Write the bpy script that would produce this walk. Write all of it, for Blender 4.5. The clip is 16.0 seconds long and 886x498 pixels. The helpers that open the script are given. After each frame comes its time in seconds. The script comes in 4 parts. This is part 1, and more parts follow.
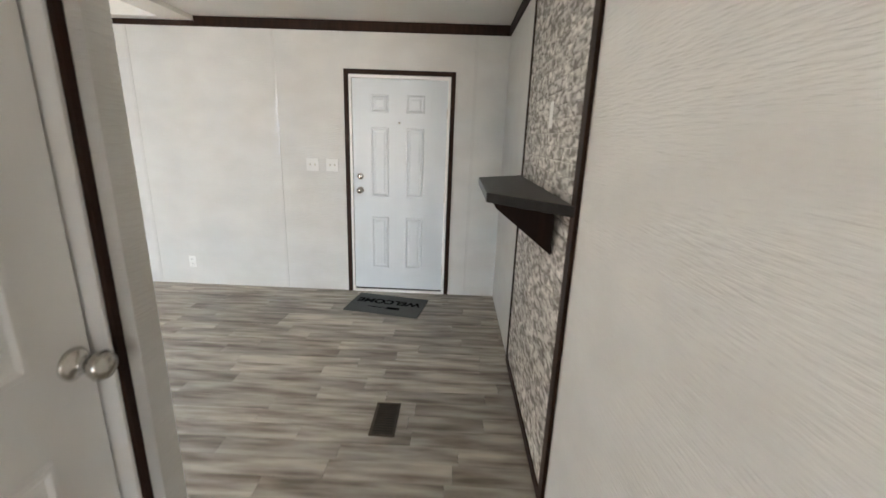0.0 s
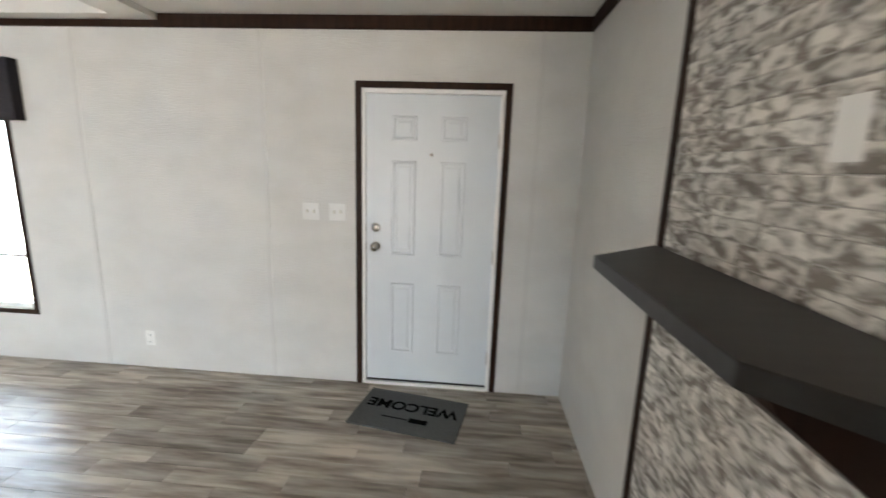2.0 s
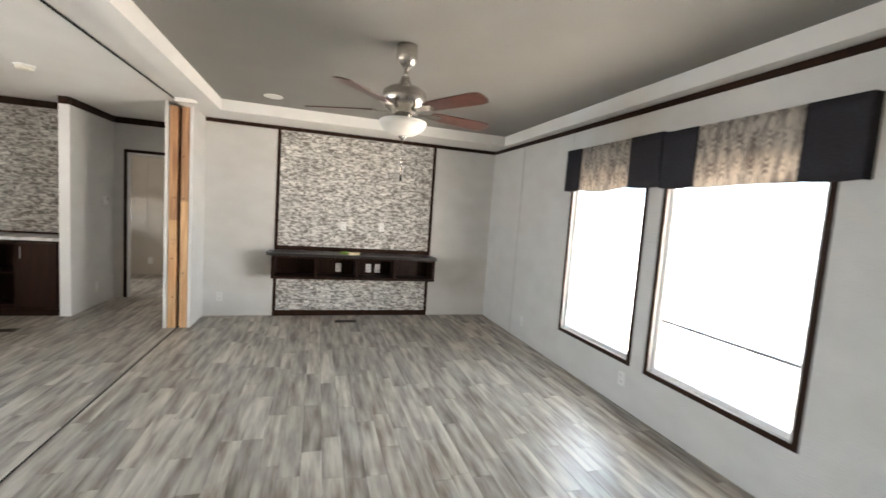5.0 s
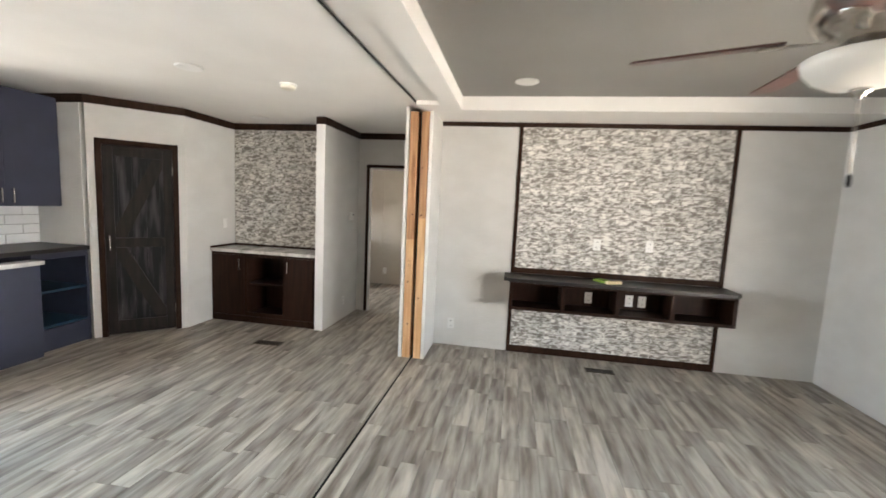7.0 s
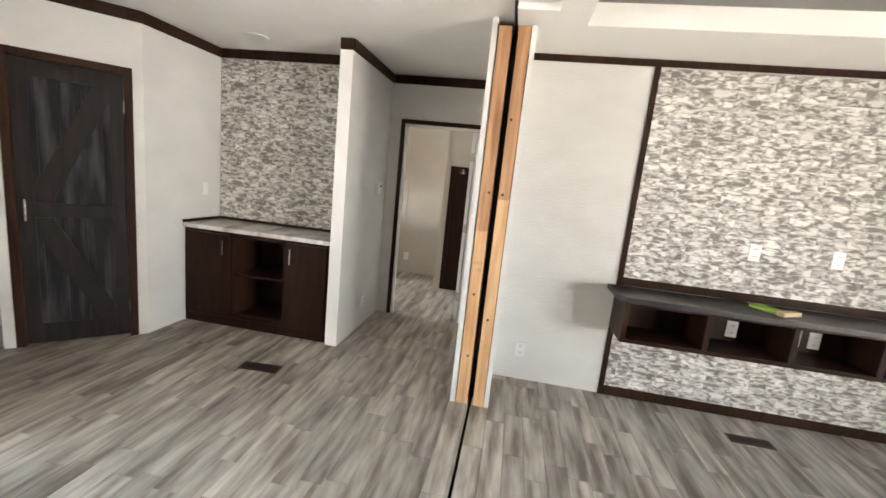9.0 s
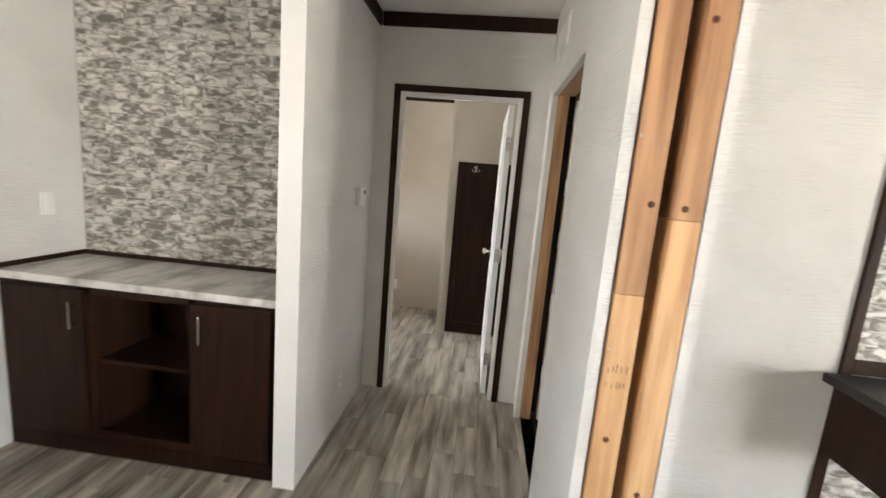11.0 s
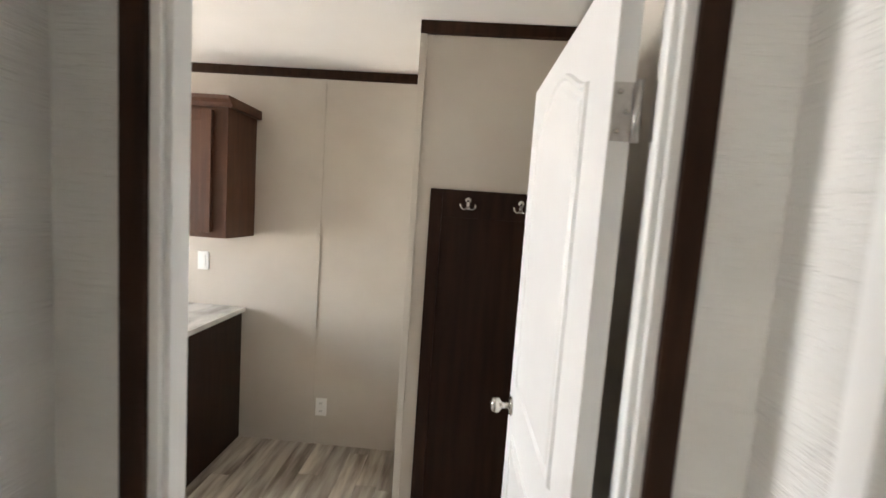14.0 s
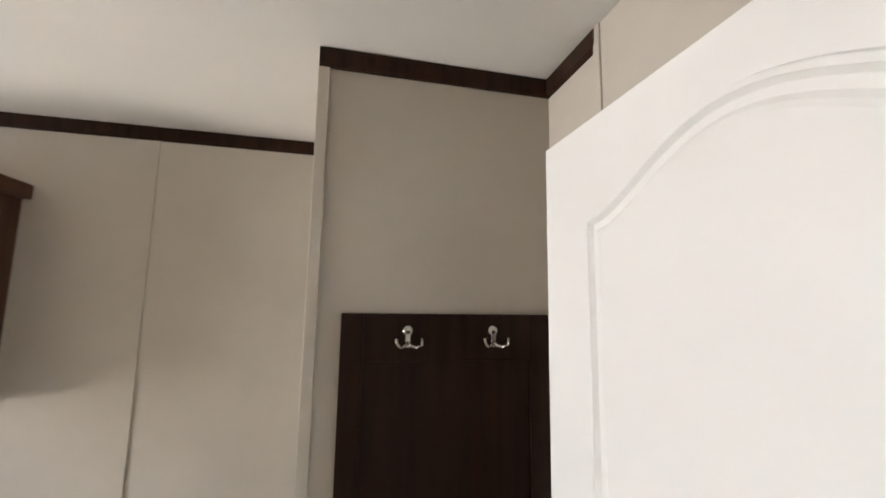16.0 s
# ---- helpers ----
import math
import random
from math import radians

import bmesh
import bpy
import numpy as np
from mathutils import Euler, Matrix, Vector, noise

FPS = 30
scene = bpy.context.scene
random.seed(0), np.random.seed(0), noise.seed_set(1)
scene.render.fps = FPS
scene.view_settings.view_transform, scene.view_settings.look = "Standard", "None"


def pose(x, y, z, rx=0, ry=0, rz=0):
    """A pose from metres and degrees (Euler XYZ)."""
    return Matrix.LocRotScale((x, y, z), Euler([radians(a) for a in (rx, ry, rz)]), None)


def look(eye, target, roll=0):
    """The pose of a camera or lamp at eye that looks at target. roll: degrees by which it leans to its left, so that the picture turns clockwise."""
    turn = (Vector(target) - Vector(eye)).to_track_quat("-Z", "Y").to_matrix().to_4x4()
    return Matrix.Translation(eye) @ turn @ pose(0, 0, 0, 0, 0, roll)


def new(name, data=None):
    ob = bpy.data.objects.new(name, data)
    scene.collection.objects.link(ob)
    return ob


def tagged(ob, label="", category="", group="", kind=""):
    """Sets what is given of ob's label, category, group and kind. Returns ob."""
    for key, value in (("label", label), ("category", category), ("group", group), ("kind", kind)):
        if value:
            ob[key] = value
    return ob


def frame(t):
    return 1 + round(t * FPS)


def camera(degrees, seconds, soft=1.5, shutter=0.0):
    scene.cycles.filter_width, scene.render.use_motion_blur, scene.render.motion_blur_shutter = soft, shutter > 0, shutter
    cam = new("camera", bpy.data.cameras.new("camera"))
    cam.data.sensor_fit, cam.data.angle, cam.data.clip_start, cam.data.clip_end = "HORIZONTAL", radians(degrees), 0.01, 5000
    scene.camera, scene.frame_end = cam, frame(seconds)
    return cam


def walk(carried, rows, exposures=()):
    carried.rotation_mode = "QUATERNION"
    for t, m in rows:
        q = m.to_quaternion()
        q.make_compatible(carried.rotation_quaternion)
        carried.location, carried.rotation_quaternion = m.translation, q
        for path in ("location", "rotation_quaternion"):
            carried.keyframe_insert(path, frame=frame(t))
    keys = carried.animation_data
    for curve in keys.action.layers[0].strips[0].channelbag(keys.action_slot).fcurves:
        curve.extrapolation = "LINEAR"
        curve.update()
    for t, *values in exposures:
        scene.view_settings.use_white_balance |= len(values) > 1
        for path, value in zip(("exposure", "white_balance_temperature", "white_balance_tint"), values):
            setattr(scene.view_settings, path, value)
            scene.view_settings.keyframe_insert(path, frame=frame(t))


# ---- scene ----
cam = camera(94.2, 16.0, shutter=0.45)
PATH = [
    (0, (1.837, 0.804, 1.537), (1.798, 2.733, 1.012), 2.1),
    (0.5, (1.737, 1.086, 1.545), (1.692, 3.034, 1.09), 1.8),
    (1, (1.656, 1.396, 1.528), (1.728, 3.358, 1.147), 3.6),
    (1.5, (1.645, 1.679, 1.544), (1.796, 3.634, 1.148), 3.1),
    (2, (1.618, 1.983, 1.557), (1.473, 3.941, 1.175), 2.0),
    (2.5, (1.409, 2.153, 1.552), (0.93, 4.065, 1.217), 3.4),
    (3, (1.106, 2.26, 1.606), (0.144, 3.978, 1.256), 2.8),
    (3.5, (0.643, 2.323, 1.492), (-0.797, 3.683, 1.219), 3.9),
    (4, (0.426, 2.335, 1.497), (-1.312, 3.299, 1.28), 3.1),
    (4.2, (0.287, 2.326, 1.486), (-1.494, 3.216, 1.288), 3.3),
    (6.3, (-1.016, 1.983, 1.54), (-3.007, 2.012, 1.347), 2.1),
    (6.5, (-1.156, 1.915, 1.559), (-3.147, 1.858, 1.371), 1.6),
    (7, (-1.481, 1.747, 1.571), (-3.44, 1.412, 1.351), 2.7),
    (7.5, (-1.779, 1.567, 1.536), (-3.714, 1.197, 1.192), 3.9),
    (8, (-2.128, 1.364, 1.517), (-4.021, 0.826, 1.16), 3.8),
    (8.5, (-2.455, 1.124, 1.5), (-4.319, 0.492, 1.147), 4.3),
    (9, (-2.778, 0.923, 1.517), (-4.724, 0.612, 1.174), 5.9),
    (9.2, (-2.941, 0.862, 1.529), (-4.883, 0.532, 1.18), 5.2),
    (11.3, (-4.495, 0.25, 1.457), (-6.47, 0.158, 1.155), 4.6),
    (11.5, (-4.64, 0.214, 1.47), (-6.617, 0.197, 1.168), 4.6),
    (12, (-5.034, 0.21, 1.463), (-7.009, 0.232, 1.148), 2.8),
    (12.5, (-5.379, 0.232, 1.501), (-7.351, 0.16, 1.177), 1.5),
    (13, (-5.751, 0.21, 1.533), (-7.726, 0.264, 1.223), 3.2),
    (13.5, (-6.077, 0.241, 1.537), (-8.06, 0.229, 1.281), 3.7),
    (14, (-6.366, 0.213, 1.568), (-8.355, 0.12, 1.389), 4.0),
    (14.5, (-6.636, 0.133, 1.615), (-8.631, 0.231, 1.519), 4.5),
    (15, (-6.845, 0.102, 1.66), (-8.833, 0.318, 1.692), 3.5),
    (15.2, (-6.924, 0.098, 1.662), (-8.909, 0.326, 1.756), 3.6),
    (15.5, (-7.022, 0.108, 1.669), (-9.001, 0.355, 1.822), 2.9),
    (16, (-7.109, 0.065, 1.699), (-9.041, 0.516, 1.955), 0.9),
]
walk(cam, [(t, look(eye, target, roll)) for t, eye, target, roll in PATH], [(0.0, 0.75), (0.5, 0.65), (1.0, 0.62), (1.5, 0.7), (2.0, 0.6), (3.0, 0.15), (3.5, -0.06), (4.0, -0.16), (5.3, -0.04), (6.5, 0.1), (7.5, 0.22), (8.0, 0.3), (8.5, 0.36), (9.0, 0.42), (11.5, 0.45), (12.5, 0.26), (13.0, 0.27), (13.5, 0.38), (14.0, 0.48), (14.5, 0.32), (15.0, 0.12), (16.0, 0.08)])

# ---- light ----
world = bpy.data.worlds.new("sky")
scene.world = world
world.use_nodes = True
wn = world.node_tree.nodes
sky = wn.new("ShaderNodeTexSky")
sky.sky_type, sky.sun_disc = "NISHITA", False
sky.sun_elevation, sky.sun_rotation = radians(48.5), radians(-103.6)
world.node_tree.links.new(sky.outputs[0], wn["Background"].inputs[0])
wn["Background"].inputs[1].default_value = 0.15
sun = new("sun", bpy.data.lights.new("sun", "SUN"))
sun.data.energy, sun.data.angle, sun.data.color = 5.0, radians(0.5), (1.0, 0.95, 0.88)
sun.matrix_world = look((-12, -2.9, 13.95), (0, 0, 0))


def window_lamp(name, centre, target, width, height, watts, colour, spread=180):
    """Daylight that enters at a window."""
    lamp = new(name, bpy.data.lights.new(name, "AREA"))
    lamp.data.shape, lamp.data.size, lamp.data.size_y = "RECTANGLE", width, height
    lamp.data.energy, lamp.data.color = watts, colour
    lamp.data.spread = radians(spread)
    lamp.matrix_world = look(centre, target)
    return lamp


SKY, BOUNCE, DAY = (0.54, 0.77, 1.0), (1.0, 0.85, 0.70), (1.0, 0.92, 0.83)
# front windows of the living room: sky light from above, sunlit ground from below and from both sides
window_lamp("sky_light", (-2.77, 5.72, 1.45), (-2.77, 1.72, -1.0), 4.4, 2.9, 285, SKY, 140)
window_lamp("ground_light", (-2.77, 5.72, 0.75), (-2.77, 1.74, 3.5), 4.4, 2.9, 520, BOUNCE, 125)
window_lamp("ground_light", (-0.9, 5.95, 0.95), (-5.9, 2.8, 1.9), 1.7, 1.7, 70, DAY, 100)
window_lamp("ground_light", (-4.6, 5.95, 0.95), (2.2, 2.6, 1.7), 1.7, 1.7, 42, DAY, 100)
# bedroom front windows
window_lamp("sky_light", (-10.25, 5.45, 1.3), (-10.25, 1.45, -0.65), 3.2, 2.5, 260, SKY, 130)
window_lamp("ground_light", (-10.25, 5.45, 0.9), (-10.25, 1.45, 2.75), 3.2, 2.5, 250, BOUNCE, 140)
# kitchen window and glazed patio door in the back wall
window_lamp("sky_light", (-2.9, -3.50, 1.6), (-2.9, 0.46, -0.25), 1.4, 1.1, 78, SKY, 90)
window_lamp("ground_light", (-2.4, -4.05, 1.40), (-5.5, -0.7, 2.3), 1.5, 1.2, 120, DAY, 125)
window_lamp("sky_light", (-0.35, -3.66, 1.1), (-0.35, 0.3, -0.5), 1.9, 2.0, 10, SKY, 56)
window_lamp("ground_light", (-0.35, -3.66, 1.1), (-0.35, 0.3, 2.7), 1.9, 2.0, 52, BOUNCE, 135)
# added glazed opening, unseen, behind the walk's start; its lamps brighten the entry passage
window_lamp("sky_light", (1.72, -3.66, 1.15), (1.72, 0.3, -0.5), 0.9, 1.9, 4, SKY, 56)
window_lamp("ground_light", (1.72, -3.66, 1.15), (1.72, 0.3, 2.6), 0.9, 1.9, 6, BOUNCE, 140)
# utility room's glazed back door
window_lamp("sky_light", (-7.9, -3.52, 1.35), (-7.9, -0.16, 0.25), 0.9, 1.5, 26, SKY, 130)
window_lamp("ground_light", (-7.9, -3.52, 1.25), (-7.9, -0.16, 2.45), 0.9, 1.5, 44, BOUNCE, 140)


# ---- materials ----
def material(name, base, second=None, rough=0.6, metal=0.0, scale=(8, 8, 8), bump=0.0, fine=None, random_tone=0.0, detail=6.0, lo=0.35, hi=0.65, spec=0.5, coat=0.0, island=False):
    """A surface of two tones mixed by stretched noise, in world metres, with fine relief and a tone of its own for each piece."""
    m = bpy.data.materials.new(name)
    m.use_nodes = True
    n, link = m.node_tree.nodes, m.node_tree.links.new
    out = n["Principled BSDF"]
    out.inputs["Roughness"].default_value, out.inputs["Metallic"].default_value = rough, metal
    out.inputs["Specular IOR Level"].default_value = spec
    out.inputs["Coat Weight"].default_value = coat
    geo = n.new("ShaderNodeNewGeometry")
    own = geo.outputs["Random Per Island"] if island else n.new("ShaderNodeObjectInfo").outputs["Random"]
    shift = n.new("ShaderNodeVectorMath")
    shift.operation = "SCALE"
    shift.inputs[0].default_value = (7.3, 5.1, 9.7)
    mapping = n.new("ShaderNodeMapping")
    mapping.inputs["Scale"].default_value = scale
    if random_tone:
        link(own, shift.inputs["Scale"])
        add = n.new("ShaderNodeVectorMath")
        link(geo.outputs["Position"], add.inputs[0])
        link(shift.outputs[0], add.inputs[1])
        link(add.outputs[0], mapping.inputs["Vector"])
    else:
        link(geo.outputs["Position"], mapping.inputs["Vector"])
    tex = n.new("ShaderNodeTexNoise")
    tex.inputs["Scale"].default_value, tex.inputs["Detail"].default_value = 1.0, detail
    link(mapping.outputs[0], tex.inputs["Vector"])
    ramp = n.new("ShaderNodeValToRGB")
    second = second or tuple(c * 0.85 for c in base)
    ramp.color_ramp.elements[0].position, ramp.color_ramp.elements[1].position = lo, hi
    ramp.color_ramp.elements[0].color, ramp.color_ramp.elements[1].color = (*second, 1), (*base, 1)
    link(tex.outputs["Fac"], ramp.inputs[0])
    colour = ramp.outputs[0]
    if random_tone:
        hue = n.new("ShaderNodeHueSaturation")
        spread = n.new("ShaderNodeMapRange")
        spread.inputs["To Min"].default_value, spread.inputs["To Max"].default_value = 1 - random_tone, 1 + random_tone
        link(own, spread.inputs["Value"])
        link(spread.outputs[0], hue.inputs["Value"])
        link(colour, hue.inputs["Color"])
        colour = hue.outputs[0]
    link(colour, out.inputs["Base Color"])
    if bump:
        relief = n.new("ShaderNodeBump")
        relief.inputs["Strength"].default_value, relief.inputs["Distance"].default_value = bump, 0.004
        grain = tex
        if fine:
            grain = n.new("ShaderNodeTexNoise")
            grain.inputs["Scale"].default_value, grain.inputs["Detail"].default_value = 1.0, 4.0
            squeeze = n.new("ShaderNodeMapping")
            squeeze.inputs["Scale"].default_value = fine
            link(geo.outputs["Position"], squeeze.inputs["Vector"])
            link(squeeze.outputs[0], grain.inputs["Vector"])
        link(grain.outputs["Fac"], relief.inputs["Height"])
        link(relief.outputs[0], out.inputs["Normal"])
    return m


WALL = material("linen_wallboard", (0.66, 0.645, 0.615), (0.61, 0.595, 0.565), 0.55, scale=(3, 3, 5), bump=1.0, fine=(17, 17, 150), spec=0.35)
TAUPE = material("taupe_wallboard", (0.52, 0.475, 0.415), (0.49, 0.445, 0.385), 0.5, scale=(3, 3, 4), bump=0.1, fine=(90, 90, 90), spec=0.35)
GLOSSWALL = material("vinyl_cover_strip", (0.66, 0.645, 0.615), (0.63, 0.615, 0.585), 0.22, scale=(3, 3, 5), spec=0.5)
GREYWALL = material("grey_accent_wall", (0.26, 0.245, 0.23), None, 0.6, scale=(3, 3, 3), bump=0.1)
CEIL = material("ceiling_paint", (0.79, 0.77, 0.73), (0.75, 0.73, 0.69), 0.8, scale=(2, 2, 2), bump=0.15, fine=(120, 120, 120), spec=0.2)
DARKCEIL = material("dark_tray_paint", (0.235, 0.225, 0.21), (0.22, 0.21, 0.195), 0.6, scale=(2, 2, 2), bump=0.15, fine=(120, 120, 120), spec=0.3)
BROWN = material("espresso_trim", (0.034, 0.0150, 0.0085), (0.021, 0.0095, 0.0055), 0.5, scale=(40, 40, 4), bump=0.1, spec=0.12)
SHELFTOP = material("charcoal_laminate", (0.0260, 0.0234, 0.0221), (0.0169, 0.0149, 0.0137), 0.36, scale=(6, 30, 30), bump=0.05, spec=0.28)
NAVY = material("navy_cabinet_paint", (0.033, 0.036, 0.060), (0.028, 0.030, 0.050), 0.45, scale=(5, 5, 5))
TEAL = material("teal_cabinet_lining", (0.014, 0.048, 0.085), (0.011, 0.038, 0.068), 0.4, scale=(5, 5, 5))
WALNUT = material("brown_cabinet_wood", (0.088, 0.036, 0.019), (0.062, 0.025, 0.013), 0.42, scale=(30, 30, 2.5), bump=0.1, spec=0.3)
ESPRESSO = material("espresso_wood", (0.024, 0.0096, 0.0054), (0.015, 0.006, 0.0035), 0.45, scale=(30, 30, 2.5), bump=0.08, spec=0.13)
BARN = material("weathered_black_wood", (0.060, 0.056, 0.056), (0.008, 0.007, 0.0085), 0.5, scale=(18, 18, 2.0), bump=0.25, lo=0.47, hi=0.74, spec=0.2)
BARNDARK = material("dark_brace_wood", (0.021, 0.0145, 0.0125), (0.010, 0.0075, 0.007), 0.5, scale=(26, 26, 3), bump=0.2, spec=0.2)
WHITE = material("white_paint", (0.80, 0.79, 0.77), (0.77, 0.76, 0.74), 0.35, scale=(4, 4, 4))
DOORGREY = material("door_enamel", (0.63, 0.665, 0.69), (0.605, 0.64, 0.665), 0.38, scale=(4, 4, 4))
PLASTIC = material("white_plastic", (0.82, 0.81, 0.78), None, 0.3, scale=(3, 3, 3))
CREAM = material("cream_plastic", (0.72, 0.69, 0.60), None, 0.35, scale=(3, 3, 3))
CHROME = material("satin_nickel", (0.62, 0.59, 0.55), (0.52, 0.49, 0.45), 0.24, 1.0, scale=(60, 60, 60))
STEEL = material("zinc_hinge", (0.58, 0.56, 0.53), (0.50, 0.48, 0.45), 0.36, 1.0, scale=(60, 60, 60))
BLADE = material("mahogany_blade", (0.075, 0.026, 0.018), (0.040, 0.014, 0.010), 0.35, scale=(14, 14, 14), bump=0.05)
PINE = material("raw_pine", (0.46, 0.26, 0.13), (0.25, 0.12, 0.055), 0.65, scale=(34, 34, 2.2), bump=0.3, detail=9, lo=0.33, hi=0.66)
PINEPALE = material("pale_pine", (0.62, 0.39, 0.20), (0.46, 0.25, 0.11), 0.65, scale=(34, 34, 2.2), bump=0.2)
BLACK = material("black_gap", (0.012, 0.011, 0.010), None, 0.9, scale=(3, 3, 3))
RUBBER = material("mat_rubber", (0.115, 0.120, 0.120), (0.09, 0.095, 0.095), 0.8, scale=(90, 90, 90), bump=0.4, spec=0.2)
INK = material("mat_lettering", (0.005, 0.005, 0.005), None, 0.95, scale=(9, 9, 9), spec=0.05)
REGISTER = material("brown_register", (0.060, 0.040, 0.026), None, 0.45, 0.3, scale=(20, 20, 20))
MARBLE = material("grey_marble_laminate", (0.66, 0.645, 0.615), (0.36, 0.345, 0.325), 0.25, scale=(3.2, 8, 5), detail=9, lo=0.34, hi=0.56)
TILE = material("white_glazed_tile", (0.78, 0.78, 0.77), None, 0.15, scale=(3, 3, 3), random_tone=0.04)
GROUT = material("tile_grout", (0.36, 0.35, 0.34), None, 0.8, scale=(20, 20, 20))
CARPET = material("taupe_carpet", (0.32, 0.27, 0.22), (0.23, 0.195, 0.158), 0.95, scale=(38, 38, 38), bump=1.0, fine=(210, 210, 210), spec=0.1)
DARKCLOTH = material("charcoal_cloth", (0.040, 0.037, 0.042), (0.030, 0.028, 0.032), 0.9, scale=(90, 90, 90), bump=0.3, spec=0.1)
MORTAR = material("brick_print_ground", (0.46, 0.44, 0.41), (0.36, 0.34, 0.315), 0.7, scale=(30, 30, 60), spec=0.25)
BRICK = material("whitewashed_brick_print", (0.68, 0.655, 0.61), (0.20, 0.18, 0.157), 0.6, scale=(15, 15, 34), random_tone=0.14, detail=4, lo=0.40, hi=0.60, spec=0.3)
PLANK = material("grey_plank_vinyl", (0.48, 0.435, 0.372), (0.150, 0.120, 0.094), 0.34, scale=(2.4, 16, 16), random_tone=0.22, detail=4, lo=0.32, hi=0.66, bump=0.05, spec=0.4)
PLANKS = material("grey_plank_vinyl_field", (0.48, 0.435, 0.372), (0.150, 0.120, 0.094), 0.34, scale=(2.4, 16, 16), random_tone=0.22, detail=4, lo=0.32, hi=0.66, bump=0.05, spec=0.4, island=True)
BRICKS = material("whitewashed_brick_field", (0.68, 0.655, 0.61), (0.20, 0.18, 0.157), 0.6, scale=(15, 15, 34), random_tone=0.14, detail=4, lo=0.40, hi=0.60, spec=0.3, island=True)
for m in (BRICK, BRICKS):
    for node in m.node_tree.nodes:
        if node.bl_idname == "ShaderNodeTexNoise":
            node.inputs["Distortion"].default_value = 0.6
DIRT = material("pale_dirt", (0.66, 0.60, 0.52), (0.56, 0.50, 0.43), 0.95, scale=(0.4, 0.4, 0.4), bump=0.3)
LIME = material("green_pad", (0.28, 0.45, 0.06), None, 0.6, scale=(5, 5, 5))
PALEBLOCK = material("pale_wood_block", (0.68, 0.55, 0.34), None, 0.6, scale=(40, 8, 8))


def glass_material(name, tint, rough):
    m = bpy.data.materials.new(name)
    m.use_nodes = True
    b = m.node_tree.nodes["Principled BSDF"]
    b.inputs["Base Color"].default_value = (*tint, 1)
    b.inputs["Roughness"].default_value, b.inputs["Transmission Weight"].default_value = rough, 1.0
    b.inputs["IOR"].default_value = 1.45
    return m


GLASS = glass_material("window_glass", (1, 1, 1), 0.0)
FROST = material("frosted_bowl", (0.80, 0.77, 0.70), (0.76, 0.73, 0.66), 0.3, scale=(6, 6, 6))


def valance_material():
    """Thin cream cloth printed with smoky grey patches."""
    m = bpy.data.materials.new("printed_valance_cloth")
    m.use_nodes = True
    n, link = m.node_tree.nodes, m.node_tree.links.new
    geo = n.new("ShaderNodeNewGeometry")
    xyz = n.new("ShaderNodeSeparateXYZ")
    link(geo.outputs["Position"], xyz.inputs[0])

    def calc(op, a, b=None):
        k = n.new("ShaderNodeMath")
        k.operation = op
        for i, v in enumerate((a, b)):
            if v is None:
                continue
            if isinstance(v, (int, float)):
                k.inputs[i].default_value = v
            else:
                link(v, k.inputs[i])
        return k.outputs[0]
    u = calc("MULTIPLY", xyz.outputs[0], 36.0)
    v = calc("MULTIPLY", xyz.outputs[2], 20.0)
    a = calc("ABSOLUTE", calc("SINE", u))
    b = calc("ABSOLUTE", calc("SINE", v))
    s = calc("SINE", calc("MULTIPLY", calc("ADD", a, b), 11.0))
    noise_t = n.new("ShaderNodeTexNoise")
    noise_t.inputs["Scale"].default_value, noise_t.inputs["Detail"].default_value, noise_t.inputs["Distortion"].default_value = 1.0, 5.0, 0.8
    stretch = n.new("ShaderNodeMapping")
    stretch.inputs["Scale"].default_value = (26, 26, 7)
    link(geo.outputs["Position"], stretch.inputs["Vector"])
    link(stretch.outputs[0], noise_t.inputs["Vector"])
    ramp = n.new("ShaderNodeValToRGB")
    ramp.color_ramp.elements[0].position, ramp.color_ramp.elements[1].position = 0.36, 0.62
    ramp.color_ramp.elements[0].color, ramp.color_ramp.elements[1].color = (0.20, 0.17, 0.15, 1), (0.66, 0.60, 0.52, 1)
    link(calc("ADD", calc("MULTIPLY", s, 0.10), noise_t.outputs["Fac"]), ramp.inputs[0])
    link(ramp.outputs[0], n["Principled BSDF"].inputs["Base Color"])
    n["Principled BSDF"].inputs["Roughness"].default_value = 0.6
    glow, blend = n.new("ShaderNodeBsdfTranslucent"), n.new("ShaderNodeMixShader")
    link(ramp.outputs[0], glow.inputs["Color"])
    blend.inputs[0].default_value = 0.4
    link(n["Principled BSDF"].outputs[0], blend.inputs[1])
    link(glow.outputs[0], blend.inputs[2])
    link(blend.outputs[0], n["Material Output"].inputs["Surface"])
    return m


PRINT = valance_material()


# ---- builders ----
def box(bm, x0, x1, y0, y1, z0, z1, bevel=0.0):
    """A box, with rounded edges if bevel is given."""
    v = [bm.verts.new((x, y, z)) for x in (x0, x1) for y in (y0, y1) for z in (z0, z1)]
    faces = [bm.faces.new([v[i] for i in q]) for q in ((0, 1, 3, 2), (4, 6, 7, 5), (0, 4, 5, 1), (2, 3, 7, 6), (0, 2, 6, 4), (1, 5, 7, 3))]
    if bevel:
        edges = list({e for f in faces for e in f.edges})
        bmesh.ops.bevel(bm, geom=edges, offset=bevel, segments=2, profile=0.6, affect="EDGES")
    return bm


def boxes(*rows, bevel=0.0):
    bm = bmesh.new()
    for r in rows:
        box(bm, *r, bevel=bevel)
    return bm


